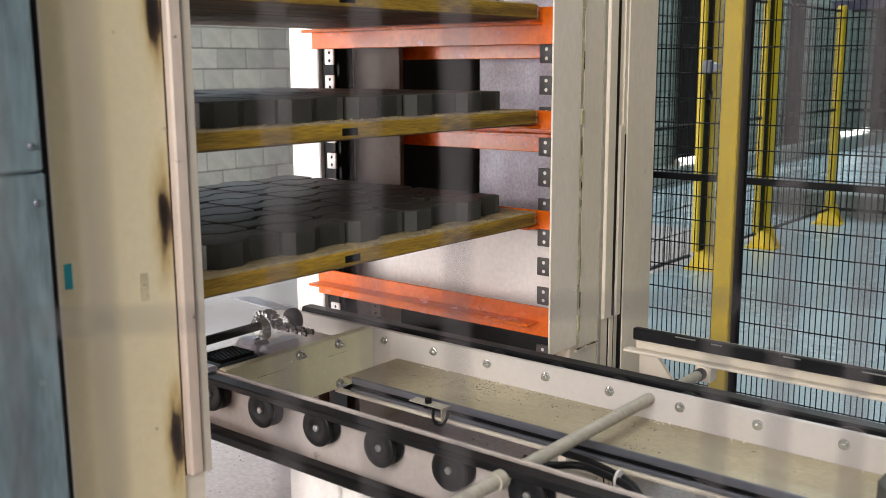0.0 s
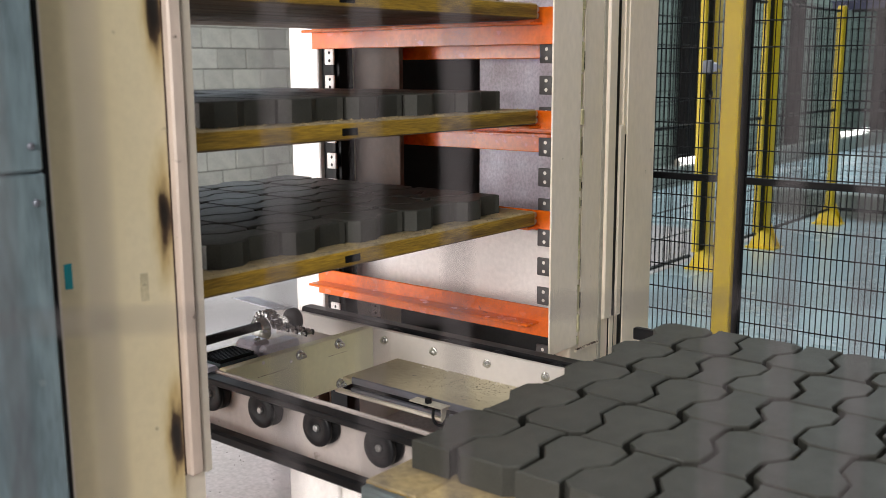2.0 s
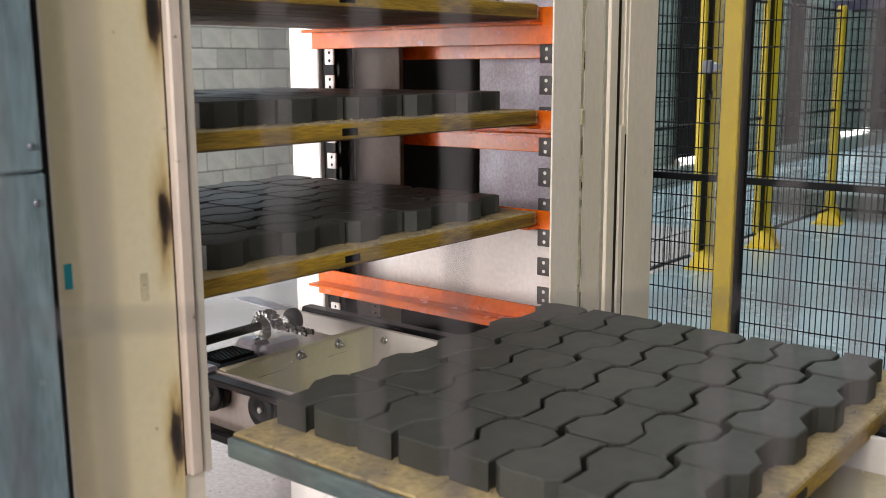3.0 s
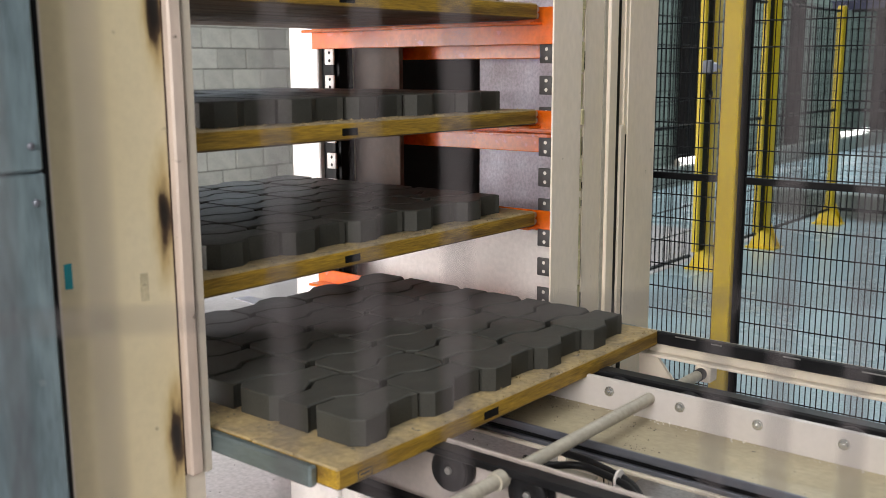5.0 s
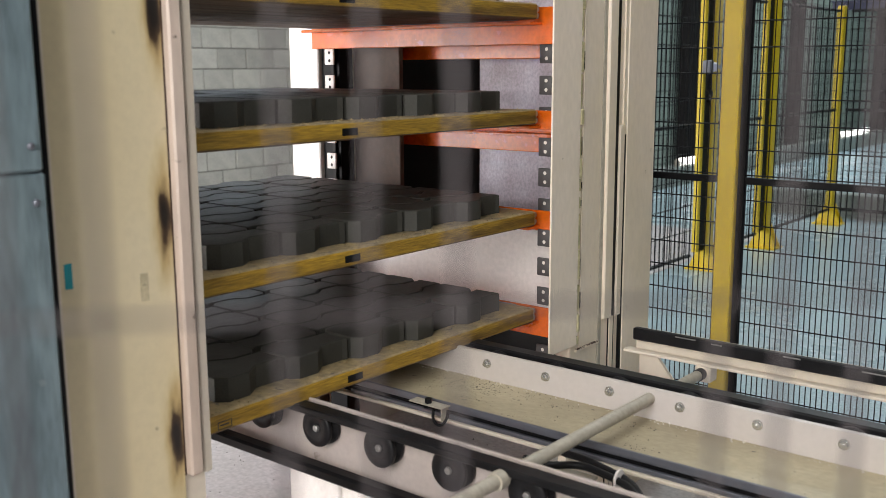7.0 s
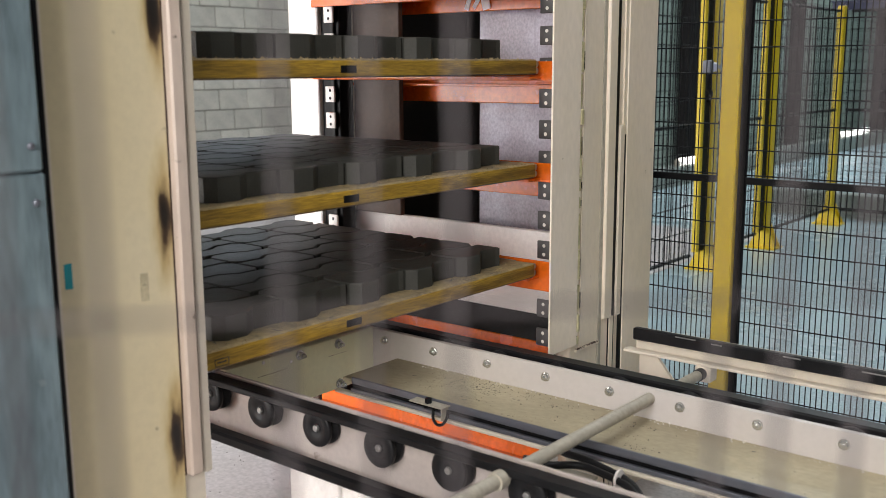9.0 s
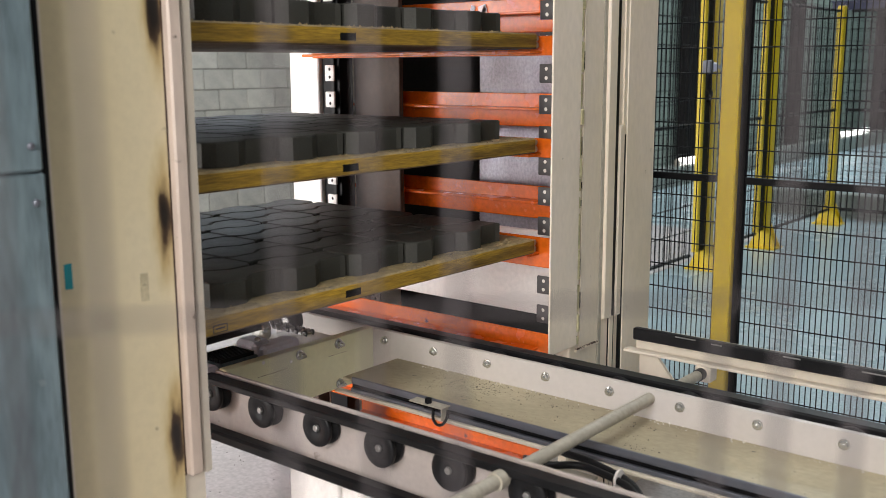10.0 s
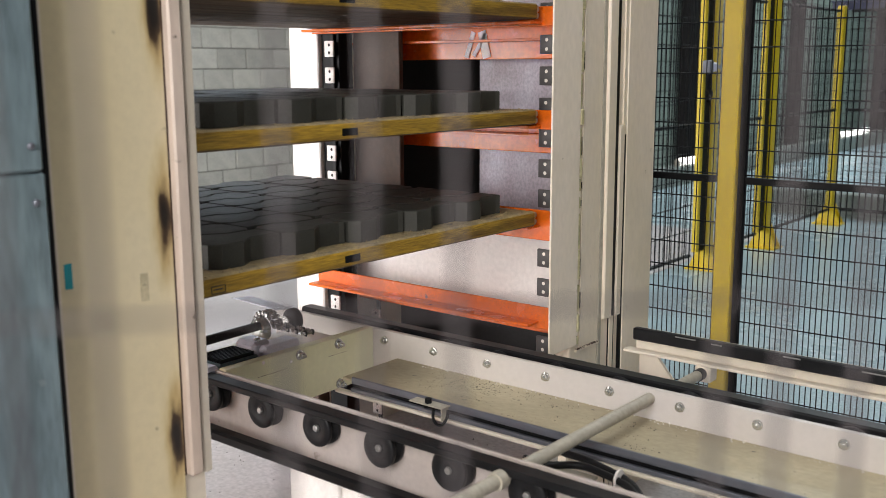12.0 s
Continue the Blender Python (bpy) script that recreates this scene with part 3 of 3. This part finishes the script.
for i in range(17):
    x = -2.636 + 0.2572 * i
    piece("wheel", WHEEL, c, (x + 0.006, 1.970, RAIL - 0.0765))
    piece("bolt", WHEEL_BOLT, c, (x + 0.006, 1.974, RAIL - 0.0765), math.pi)
for i in range(17):
    x = -2.5595 + 0.25 * i
    piece("wheel", WHEEL, c, (x, 2.79, RAIL - 0.079))
    piece("bolt", BOLT, c, (x, 2.762, RAIL - 0.051), math.pi)
part("cross_beam", box(-2.66, -2.62, 2.037, 2.761, RAIL - 0.21, RAIL - 0.008, 0.003), CREAM_GREEN, c, "yellow-green tinted cream beam")
for y, z in ((2.37, -.031), (2.566, -.032), (2.569, -0.190)):
    part("nut", lathe([(0.02, 0), (0.02, 0.004), (0.013, 0.005), (0.013, 0.02), (0.007, 0.021), (0.007, 0.032)], (-2.62, y, RAIL + z), "X", 8, smooth=False), STEEL, c)
for y, z in ((2.199, -.020), (2.328, -.046)):
    part("rivet", lathe([(0.007, 0), (0.006, 0.003)], (-2.62, y, RAIL + z), "X", 8), WHITE, c)
for y0, y1, dz in ((2.515, 2.616, -0.073), (2.171, 2.31, -0.069)):
    part("scribe_line", box(-2.6205, -2.6193, y0, y1, RAIL + dz, RAIL + dz + 0.002, 0), CREAM_DIRTY, c, "dark seam line")
part("tray", box(-2.495, XE, 2.462, 2.761, RAIL - 0.122, RAIL - 0.112, 0.002), TRAY, c, "dusty tray with concrete crumbs")
for name, y0, y1, z0, z1, m in (("tray_lip", 2.452, 2.461, -.125, -.100, SLATE), ("slide_groove", 2.455, 2.461, -.139, -.1255, BLACK),
                                ("slide_profile", 2.446, 2.461, -.154, -.1395, SLATE), ("lower_flange", 2.436, 2.461, -.166, -.1545, CREAM)):
    part(name, box(-2.44 if m is not CREAM else -2.51, XE, y0, y1, RAIL + z0, RAIL + z1, 0.002), m, c)
part("grit", chips(420, -2.30, -1.2, 2.50, 2.75, RAIL - 0.112, 0.0034, 0.93), CRUMB, c, "dark concrete crumbs on the tray")["kind"] = "stuff"
part("grit", chips(220, -2.14, -1.94, 2.60, 2.745, RAIL - 0.112, 0.0036, 0.5), CRUMB, c, "dark crumbs heaped on the tray")["kind"] = "stuff"
part("grit", chips(260, -2.45, 0.3, 2.735, 2.759, RAIL - 0.112, 0.005, 0.5), PAPER, c, "pale grit in the tray corner")["kind"] = "stuff"
part("lower_crossing", box(-1.46, -1.10, 2.04, 2.44, RAIL - 0.30, RAIL - 0.27, 0.003), CREAM_DIRTY, c)
part("leg_plate", box(-2.32, -2.1, 2.04, 2.06, 0.0, RAIL - 0.186, 0.003), WHITE, c)
part("leg_plate", box(-2.32, XE, 2.062, 2.075, RAIL - 0.48, RAIL - 0.25, 0.003), WHITE, c)
part("leg", box(0.9, 1.0, 2.04, 2.14, 0.0, RAIL - 0.186, 0.003), CREAM, c)
part("leg", box(-1.2, -1.1, 2.785, 2.86, 0.0, RAIL - 0.1, 0.003), CREAM, c)
part("leg", box(0.9, 1.0, 2.785, 2.88, 0.0, RAIL - 0.1, 0.003), CREAM, c)
part("cross_tube", rod((-1.415, 1.50, RAIL - 0.045), (-1.415, 1.97, RAIL - 0.045), 0.019, 20), TUBE, c, "round grey-beige tube")
part("collar", rod((-1.415, 1.93, RAIL - 0.045), (-1.415, 1.965, RAIL - 0.045), 0.025, 20), TUBE, c)
part("cross_tube", rod((-1.415, 2.037, RAIL - 0.045), (-1.415, 2.765, RAIL - 0.045), 0.019, 20), TUBE, c, "round grey-beige tube")
part("cross_tube", rod((-1.455, 2.80, RAIL - 0.085), (-1.465, 3.3, RAIL - 0.095), 0.019, 20), TUBE, c, "round grey-beige tube")
part("tube_collar", rod((-1.4625, 3.215, RAIL - 0.0935), (-1.4645, 3.249, RAIL - 0.094), 0.0215, 20), RUBBER, c, "black rubber collar")
s = part("sensor_bracket", box(-2.12, -1.975, 2.40, 2.445, RAIL - 0.108, RAIL - 0.104, 0.001), TUBE, c, "small sensor bracket")
part("bracket_leg", box(-1.985, -1.980, 2.405, 2.44, RAIL - 0.15, RAIL - 0.1085, 0.001), TUBE, s)
part("sensor", lathe([(0.018, 0), (0.018, 0.006), (0.012, 0.008), (0.012, 0.03)], (-2.05, 2.42, RAIL - 0.118), "Z", 14), BLACK, s, "black round sensor")
cable([(-2.02, 2.41, RAIL - 0.118), (-2.01, 2.40, RAIL - 0.15), (-1.985, 2.40, RAIL - 0.162), (-1.965, 2.41, RAIL - 0.14), (-1.965, 2.42, RAIL - 0.11)], 0.005, "sensor_lead", BLACK, s)
h = thing("cable_bundle", (-1.356, 2.291, RAIL - 0.141), "black ribbed cables tied with a white cable tie", "cable")
cable([(-1.552, 2.263, RAIL - 0.122), (-1.487, 2.258, RAIL - 0.122), (-1.391, 2.318, RAIL - 0.122), (-1.328, 2.309, RAIL - 0.122), (-1.267, 2.292, RAIL - 0.122), (-1.206, 2.263, RAIL - 0.122), (-1.155, 2.216, RAIL - 0.131), (-1.103, 2.132, RAIL - 0.178)], 0.011, "cable", RUBBER, h)
cable([(-1.552, 2.450, RAIL - 0.150), (-1.498, 2.389, RAIL - 0.131), (-1.421, 2.366, RAIL - 0.122), (-1.354, 2.348, RAIL - 0.122), (-1.290, 2.328, RAIL - 0.122), (-1.243, 2.307, RAIL - 0.122), (-1.187, 2.263, RAIL - 0.122), (-1.131, 2.197, RAIL - 0.141), (-1.085, 2.113, RAIL - 0.187)], 0.011, "cable", RUBBER, h)
part("cable_tie", lathe([(0.026, -0.004), (0.028, 0), (0.026, 0.004)], (-1.264, 2.302, RAIL - 0.122), "X", 16), WHITE, h, "white cable tie")
b = thing("junction_bracket", (-1.56, 2.49, RAIL - 0.24), "small white steel bracket under the conveyor", "bracket")
part("plate", box(-1.555, -1.54, 2.36, 2.425, RAIL - 0.20, RAIL - 0.145, 0.002), WHITE, b)
part("foot", box(-1.539, -1.40, 2.33, 2.425, RAIL - 0.20, RAIL - 0.192, 0.002), TUBE, b)
part("paper", box(-1.52, -1.43, 2.25, 2.33, RAIL - 0.199, RAIL - 0.197, 0), PAPER, b, "scrap of pale paper")

d = thing("drive_unit", (-2.8, 2.35, RAIL - 0.06), "chain drive with steel sprockets and ribbed motor on the conveyor's end", "motor")
part("shelf", box(-3.02, -2.664, 2.04, 2.72, RAIL - 0.075, RAIL - 0.066, 0.002), CREAM, d)
part("shaft", rod((-2.855, 1.98, RAIL + 0.03), (-2.875, 2.40, RAIL + 0.03), 0.017, 18), DARK, d, "dark round shaft")
part("sprocket", lathe([(0.012, -0.03), (0.03, -0.03), (0.046, -0.022), (0.046, 0.004), (0.036, 0.01), (0.012, 0.01)], (-2.885, 2.425, RAIL + 0.012), "Y", 26), STEEL, d, "bright steel sprocket")
part("sprocket", lathe([(0.012, -0.02), (0.04, -0.02), (0.046, -0.012), (0.046, 0.012), (0.012, 0.018)], (-2.905, 2.60, RAIL + 0.010), "Y", 22), DARK, d, "dark greasy sprocket")
part("hub", lathe([(0.02, -0.02), (0.016, 0.0)], (-2.905, 2.575, RAIL + 0.014), "Y", 12), STEEL, d)
for i in range(17):
    if i < 9:
        a = math.pi * (1.05 - i / 9)
        px, py, pz = -2.89 + 0.058 * math.cos(a), 2.455, RAIL + 0.012 + 0.058 * math.sin(a)
    else:
        px, py, pz = -2.836 + (i - 9) * 0.017, 2.46 + (i - 9) * 0.007, RAIL + 0.026 - (i - 9) * 0.0028
    for dy in (-0.022, 0.014):
        l = part("chain_link", box(px - 0.009, px + 0.009, py + dy, py + dy + 0.007, pz - 0.011, pz + 0.011, 0.003), STEEL if i % 2 else DARK, d)
    part("roller", rod((px, py - 0.026, pz), (px, py + 0.024, pz), 0.007, 8), STEEL, l)
part("bearing_block", box(-2.75, -2.668, 2.25, 2.42, RAIL - 0.05, RAIL + 0.014, 0.01), PLASTIC, d, "grey-lilac bearing block")
part("bearing_cap", box(-2.81, -2.70, 2.225, 2.31, RAIL - 0.05, RAIL + 0.03, 0.014), PLASTIC, d, "grey-lilac bearing cap")
part("cap_bolt", lathe([(0.011, 0), (0.011, 0.008), (0.006, 0.014)], (-2.72, 2.26, RAIL + 0.028), "Z", 8, smooth=False), STEEL, d)
part("motor_body", box(-2.80, -2.668, 2.05, 2.222, RAIL - 0.06, RAIL - 0.004, 0.006), TEAL, d, "blue-grey motor body")
for i in range(9):
    part("fin", box(-2.795 + i * 0.0135, -2.789 + i * 0.0135, 2.06, 2.21, RAIL - 0.005, RAIL + 0.010, 0.001), BLACK, d, "black cooling fin")
part("end_cap", box(-2.76, -2.66, 1.985, 2.045, RAIL - 0.06, RAIL + 0.0, 0.012), PLASTIC, d, "grey end cap")
bm = box(-0.14, 0.14, -0.045, 0.045, -0.0015, 0.0015, 0.0005)
bmesh.ops.rotate(bm, verts=bm.verts, cent=(0, 0, 0), matrix=Euler((-0.08, 0.03, -0.03)).to_matrix())
bmesh.ops.translate(bm, verts=bm.verts, vec=(-3.15, 2.655, RAIL + 0.03))
part("cover_flap", bm, PLASTIC, d, "thin lilac cover flap")

g = thing("side_guide", (-1.0, 3.3, RAIL), "black rubber guide on a cream steel angle beside the conveyor", "guide rail")
part("guide_pad", box(-1.755, XE, 3.27, 3.30, RAIL - 0.02, RAIL + 0.025, 0.004), RUBBER, g, "black guide strip")
for x0, x1, dz in ((-1.58, -1.50, 0.0215), (-1.44, -1.40, 0.018), (-1.18, -1.12, 0.0205), (-0.92, -0.80, 0.017)):
    part("scuff", box(x0, x1, 3.2682, 3.2702, RAIL + dz - 0.004, RAIL + dz, 0), STEEL_DULL, g, "pale rubbed scuff")
part("angle", box(-1.755, XE, 3.301, 3.312, RAIL - 0.07, RAIL + 0.022, 0.002), CREAM, g)
part("shelf", box(-1.785, XE, 3.255, 3.30, RAIL - 0.068, RAIL - 0.058, 0.002), CREAM, g)
bm = bmesh.new()
tri = [(-1.74, .866), (-1.68, .874), (-1.60, .780), (-1.74, .775)]
fr = [bm.verts.new((x, 3.302, z)) for x, z in tri]
bk = [bm.verts.new((x, 3.318, z)) for x, z in tri]
bm.faces.new(fr)
bm.faces.new(bk[::-1])
for i in range(4):
    bm.faces.new((fr[i], bk[i], bk[(i + 1) % 4], fr[(i + 1) % 4]))
bmesh.ops.recalc_face_normals(bm, faces=bm.faces)
part("gusset", bm, CREAM, g)
part("arm", box(-2.1, -1.60, 3.302, 3.33, .60, .75, 0.003), CREAM, g)
part("tube_block", box(-1.49, -1.43, 3.25, 3.31, RAIL - 0.125, RAIL - 0.068, 0.004), CREAM, g)

d2 = thing("floor_crumbs", (-3.3, 2.6, 0.006), "dark crumbs of concrete on the slab", "debris", kind="stuff")
part("crumb", chips(160, -4.2, -2.0, 2.0, 4.0, 0.006, 0.009, 0.4), CRUMB, d2)["kind"] = "stuff"

# ---- guard fences ----
def mesh_panel(t, a, b, z0, z1, dv, dh, r):
    """A welded mesh between the points a and b of the plan, wire by wire."""
    a, b = Vector((*a, 0)), Vector((*b, 0))
    n = int((b - a).length / dv)
    up = mesh_of(rod((0, 0, 0), (0, 0, z1 - z0), r, 6), "wire", BLACK)
    for i in range(n + 1):
        p = a.lerp(b, i / n)
        piece("wire", up, t, (p.x, p.y, z0))
    d = b - a
    across = mesh_of(rod((0, 0, 0), (d.x, d.y, 0), r * 1.2, 6), "cross_wire", BLACK)
    off = Vector((d.y, -d.x, 0)).normalized() * r * 1.6
    for i in range(int((z1 - z0) / dh) + 1):
        piece("cross_wire", across, t, (a.x + off.x, a.y + off.y, z0 + i * dh))


FY = 4.2
f = thing("guard_fence", (-1.4, FY, 0), "black wire mesh guard fence with a yellow post", "fence", "guard fences")
part("post", box(-1.858, -1.776, FY, FY + 0.09, 0, 2.9, 0.006), YELLOW, f, "yellow square post")
for a, b in ((-2.6, -1.874), (-1.742, -0.4)):
    mesh_panel(f, (a, FY + 0.045), (b, FY + 0.045), 0.127, 2.8, 0.0243, 0.111, 0.0025)
    part("mid_rail", box(a, b, FY + 0.03, FY + 0.06, 1.419, 1.449, 0.002), BLACK, f, "black flat rail")
part("frame_side", box(-1.775, -1.743, FY + 0.03, FY + 0.06, 0.1, 2.85, 0.002), BLACK, f, "black frame upright")
part("frame_side", box(-1.873, -1.859, FY + 0.03, FY + 0.06, 0.1, 2.85, 0.002), BLACK, f, "black frame upright")

f = thing("guard_fence", (-4.0, 10.5, 0), "black mesh guard fence on yellow posts with splayed feet", "fence", "guard fences")
for y in (8.90, 10.36, 12.42):
    part("post", box(-4.05, -3.97, y - 0.065, y + 0.055, 0.0, 2.62, 0.006), YELLOW, f, "yellow square post")
    if y < 12:
        part("gate_upright", box(-4.04, -3.99, y - 0.28, y - 0.22, 0.2, 2.6, 0.004), YELLOW, f, "slim yellow upright")
    part("hinge_strip", box(-4.04, -4.0, *((y - 0.20, y - 0.08) if y < 12 else (y + 0.07, y + 0.17)), 0.2, 2.6, 0.002), BLACK, f, "black gap strip")
    part("foot", box(-4.18, -3.85, y - 0.13, y + 0.11, 0.0, 0.02, 0.004), YELLOW, f)
    bm = bmesh.new()
    for y2 in (y - 0.06, y + 0.06):
        for sx in (-1, 1):
            q = [(-4.01 + sx * 0.04, 0.02), (-4.01 + sx * 0.15, 0.02), (-4.01 + sx * 0.04, 0.26)]
            fr = [bm.verts.new((x, y2 - 0.008, z)) for x, z in q]
            bk = [bm.verts.new((x, y2 + 0.008, z)) for x, z in q]
            bm.faces.new(fr)
            bm.faces.new(bk[::-1])
            for i in range(3):
                bm.faces.new((fr[i], bk[i], bk[(i + 1) % 3], fr[(i + 1) % 3]))
    bmesh.ops.recalc_face_normals(bm, faces=bm.faces)
    part("foot_gusset", bm, YELLOW, f)
for a, b in (((-4.0, 6.6), (-4.0, 8.5)), ((-4.0, 9.0), (-4.0, 10.05)), ((-4.0, 10.45), (-4.0, 12.33)), ((-3.9, 12.42), (-0.5, 12.42))):
    mesh_panel(f, a, b, 0.19, 2.55, 0.075, 0.24, 0.0045)
    for z in (0.19, 1.40, 2.56):
        part("rail", rod((*a, z), (*b, z), 0.018, 6), BLACK, f, "black rail")
k = part("lock_box", box(-3.96, -3.88, 8.52, 8.60, 1.86, 1.98, 0.01), SLATE, f, "grey gate lock")
part("lock_cap", box(-3.959, -3.89, 8.62, 8.72, 1.88, 1.96, 0.012), PLASTIC, k)
part("lock_bolt", box(-3.958, -3.90, 8.73, 8.80, 1.90, 1.94, 0.006), STEEL_DULL, k)
cable([(-3.9, 8.55, 1.86), (-3.9, 8.53, 1.75), (-3.9, 8.6, 1.68), (-3.9, 8.55, 1.62)], 0.02, "lock_lead", BLACK, k)

b = thing("crane_beam", (-2.5, 12.2, 2.6), "dark blue steel beam carried on the fence posts", "beam")
part("web", box(-4.2, 0.4, 12.62, 12.66, 2.60, 2.67, 0.004), NAVY, b)
part("flange", box(-4.2, 0.4, 12.55, 12.73, 2.67, 2.69, 0.004), NAVY, b)
part("flange", box(-4.2, 0.4, 12.55, 12.73, 2.58, 2.60, 0.004), NAVY, b)
b = thing("steel_beam", (-4.0, 13.0, 0), "grey steel beam lying on the floor behind the fence", "beam")
part("flange", box(-5.0, -2.6, 12.95, 13.2, 0.27, 0.31, 0.004), KERB, b)
part("web", box(-5.0, -2.6, 13.06, 13.09, 0.04, 0.27, 0.002), KERB, b)
part("flange", box(-5.0, -2.6, 12.95, 13.2, 0.0, 0.04, 0.004), KERB, b)
for y0, y1 in ((16.25, 16.98), (27.4, 30.6), (21.4, 21.7)):
    q = thing("steel_stanchion", (-7.9, y0, 0), "dark steel stanchion against the block wall", "column", "stanchions")
    part("web", box(-7.99, -7.9, y0 + 0.05, y1 - 0.05, 0, 8.9, 0.01), DARK, q)
    part("flange", box(-7.98, -7.78, y0, y0 + 0.05, 0, 8.9, 0.01), DARK, q)
    part("flange", box(-7.98, -7.78, y1 - 0.05, y1, 0, 8.9, 0.01), DARK, q)
# Made-up glowing tubes in place of the pale reflections by the kerb.
for y0, y1 in ((15.08, 15.85), (23.09, 25.18)):
    q = thing("glow_tube", (-7.4, y0, 0.30), "glowing white tube on the kerb that stands for a skylight reflection", "lamp", "tube lamps")
    part("tube", rod((-7.36, y0, 0.37), (-7.36, y1, 0.37), 0.055, 10), GLOW, q)
    part("cap", rod((-7.36, y0 - 0.06, 0.36), (-7.36, y0 - 0.001, 0.36), 0.058, 10), TUBE, q)
    part("cradle", box(-7.42, -7.3, y0 + 0.1, y0 + 0.2, 0.301, 0.33, 0.003), TUBE, q)


# ---- mesh guard before the lens ----
f = thing("near_mesh", (-0.22, 0.27, 0), "grey wire guard with uneven bars before the lift", "fence", "guard fences")
_yaw = radians(39.335)
_right, _ahead = Vector((math.cos(_yaw), math.sin(_yaw), 0)), Vector((-math.sin(_yaw), math.cos(_yaw), 0))
_run = (_right * math.cos(radians(6.5)) + _ahead * math.sin(radians(6.5)))
_mid = _ahead * 0.35 + _right * 0.0052
_up = mesh_of(rod((0, 0, 0), (0, 0, 2.74), 0.0016, 10), "wire", WIRE)
for i in (-5, -4, -2, -1, 0, 3.18, 4, 5):
    p = _mid + _run * 0.0310 * i
    piece("wire", _up, f, (p.x, p.y, 0.02))
_a, _b = _mid - _run * 0.26, _mid + _run * 0.26
for i in range(-14, 8):
    z = 1.8525 + 0.124 * i
    if z > 0.02:
        part("cross_wire", rod((_a.x, _a.y + 0.005, z), (_b.x, _b.y + 0.005, z), 0.0013, 10), WIRE, f)
for p in (_a, _b):
    part("post", box(p.x - 0.02, p.x + 0.02, p.y - 0.02, p.y + 0.02, 0, 2.8, 0.003), DARK, f)


# ---- blocks of the wall behind the lift ----
BLOCK_MESH = mesh_of(box(-0.03, 0.0, -0.229, 0.229, -0.1245, 0.1245, 0.006), "block", BLOCK)
for r in range(11):
    for i in range(10):
        y = 5.9 + 0.472 * i + (0.236 if r % 2 else 0)
        piece("block", BLOCK_MESH, wall_west, (-10.505 + random.uniform(-.004, .004), y + random.uniform(-.004, .004), 0.084 + 0.131 + 0.262 * r))


def motions():
    """The pallet runs in at an even speed, brakes and stops; then the lift goes up by one pitch."""
    run = [(0.0, 0.732), (3.0, -0.742), (3.2, -0.838), (4.8, -1.558), (5.0, -1.648), (5.25, -1.766), (5.5, -1.882), (5.75, -1.990), (6.0, -2.082), (6.2, -2.136), (6.5, -2.170), (7.0, X_STOP), (12.0, X_STOP)]
    lift = [(0.0, 0.0), (7.2, 0.0), (7.4, 0.016), (8.8, 0.173), (9.0, 0.192), (9.5, 0.240), (10.0, 0.290), (10.5, 0.341), (10.9, 0.383), (11.1, 0.398), (11.2, PITCH), (12.0, PITCH)]

    def at(table, t):
        for (a, u), (b, v) in zip(table, table[1:]):
            if t <= b:
                return u + (v - u) * (t - a) / (b - a)
        return table[-1][1]

    times = [i * 0.1 for i in range(121)]
    walk(moving_pallet, [(t, Matrix.Translation((at(run, t) * K, 2.44 * K, (RAIL + max(REST, SEAT - PITCH + at(lift, t))) * K))) for t in times])
    for k, p in zip((1, 2, 3), lift_pallets):
        walk(p, [(t, Matrix.Translation((X_STOP * K, 2.44 * K, (RAIL + SEAT + PITCH * (k - 1) + at(lift, t)) * K))) for t in times])
    for s, d in ((strand_far, 1), (strand_near, 1), (strand_back, -1)):
        o = s.location.copy()
        walk(s, [(t, Matrix.Translation(o + Vector((0, 0, d * at(lift, t) * K)))) for t in times])


motions()
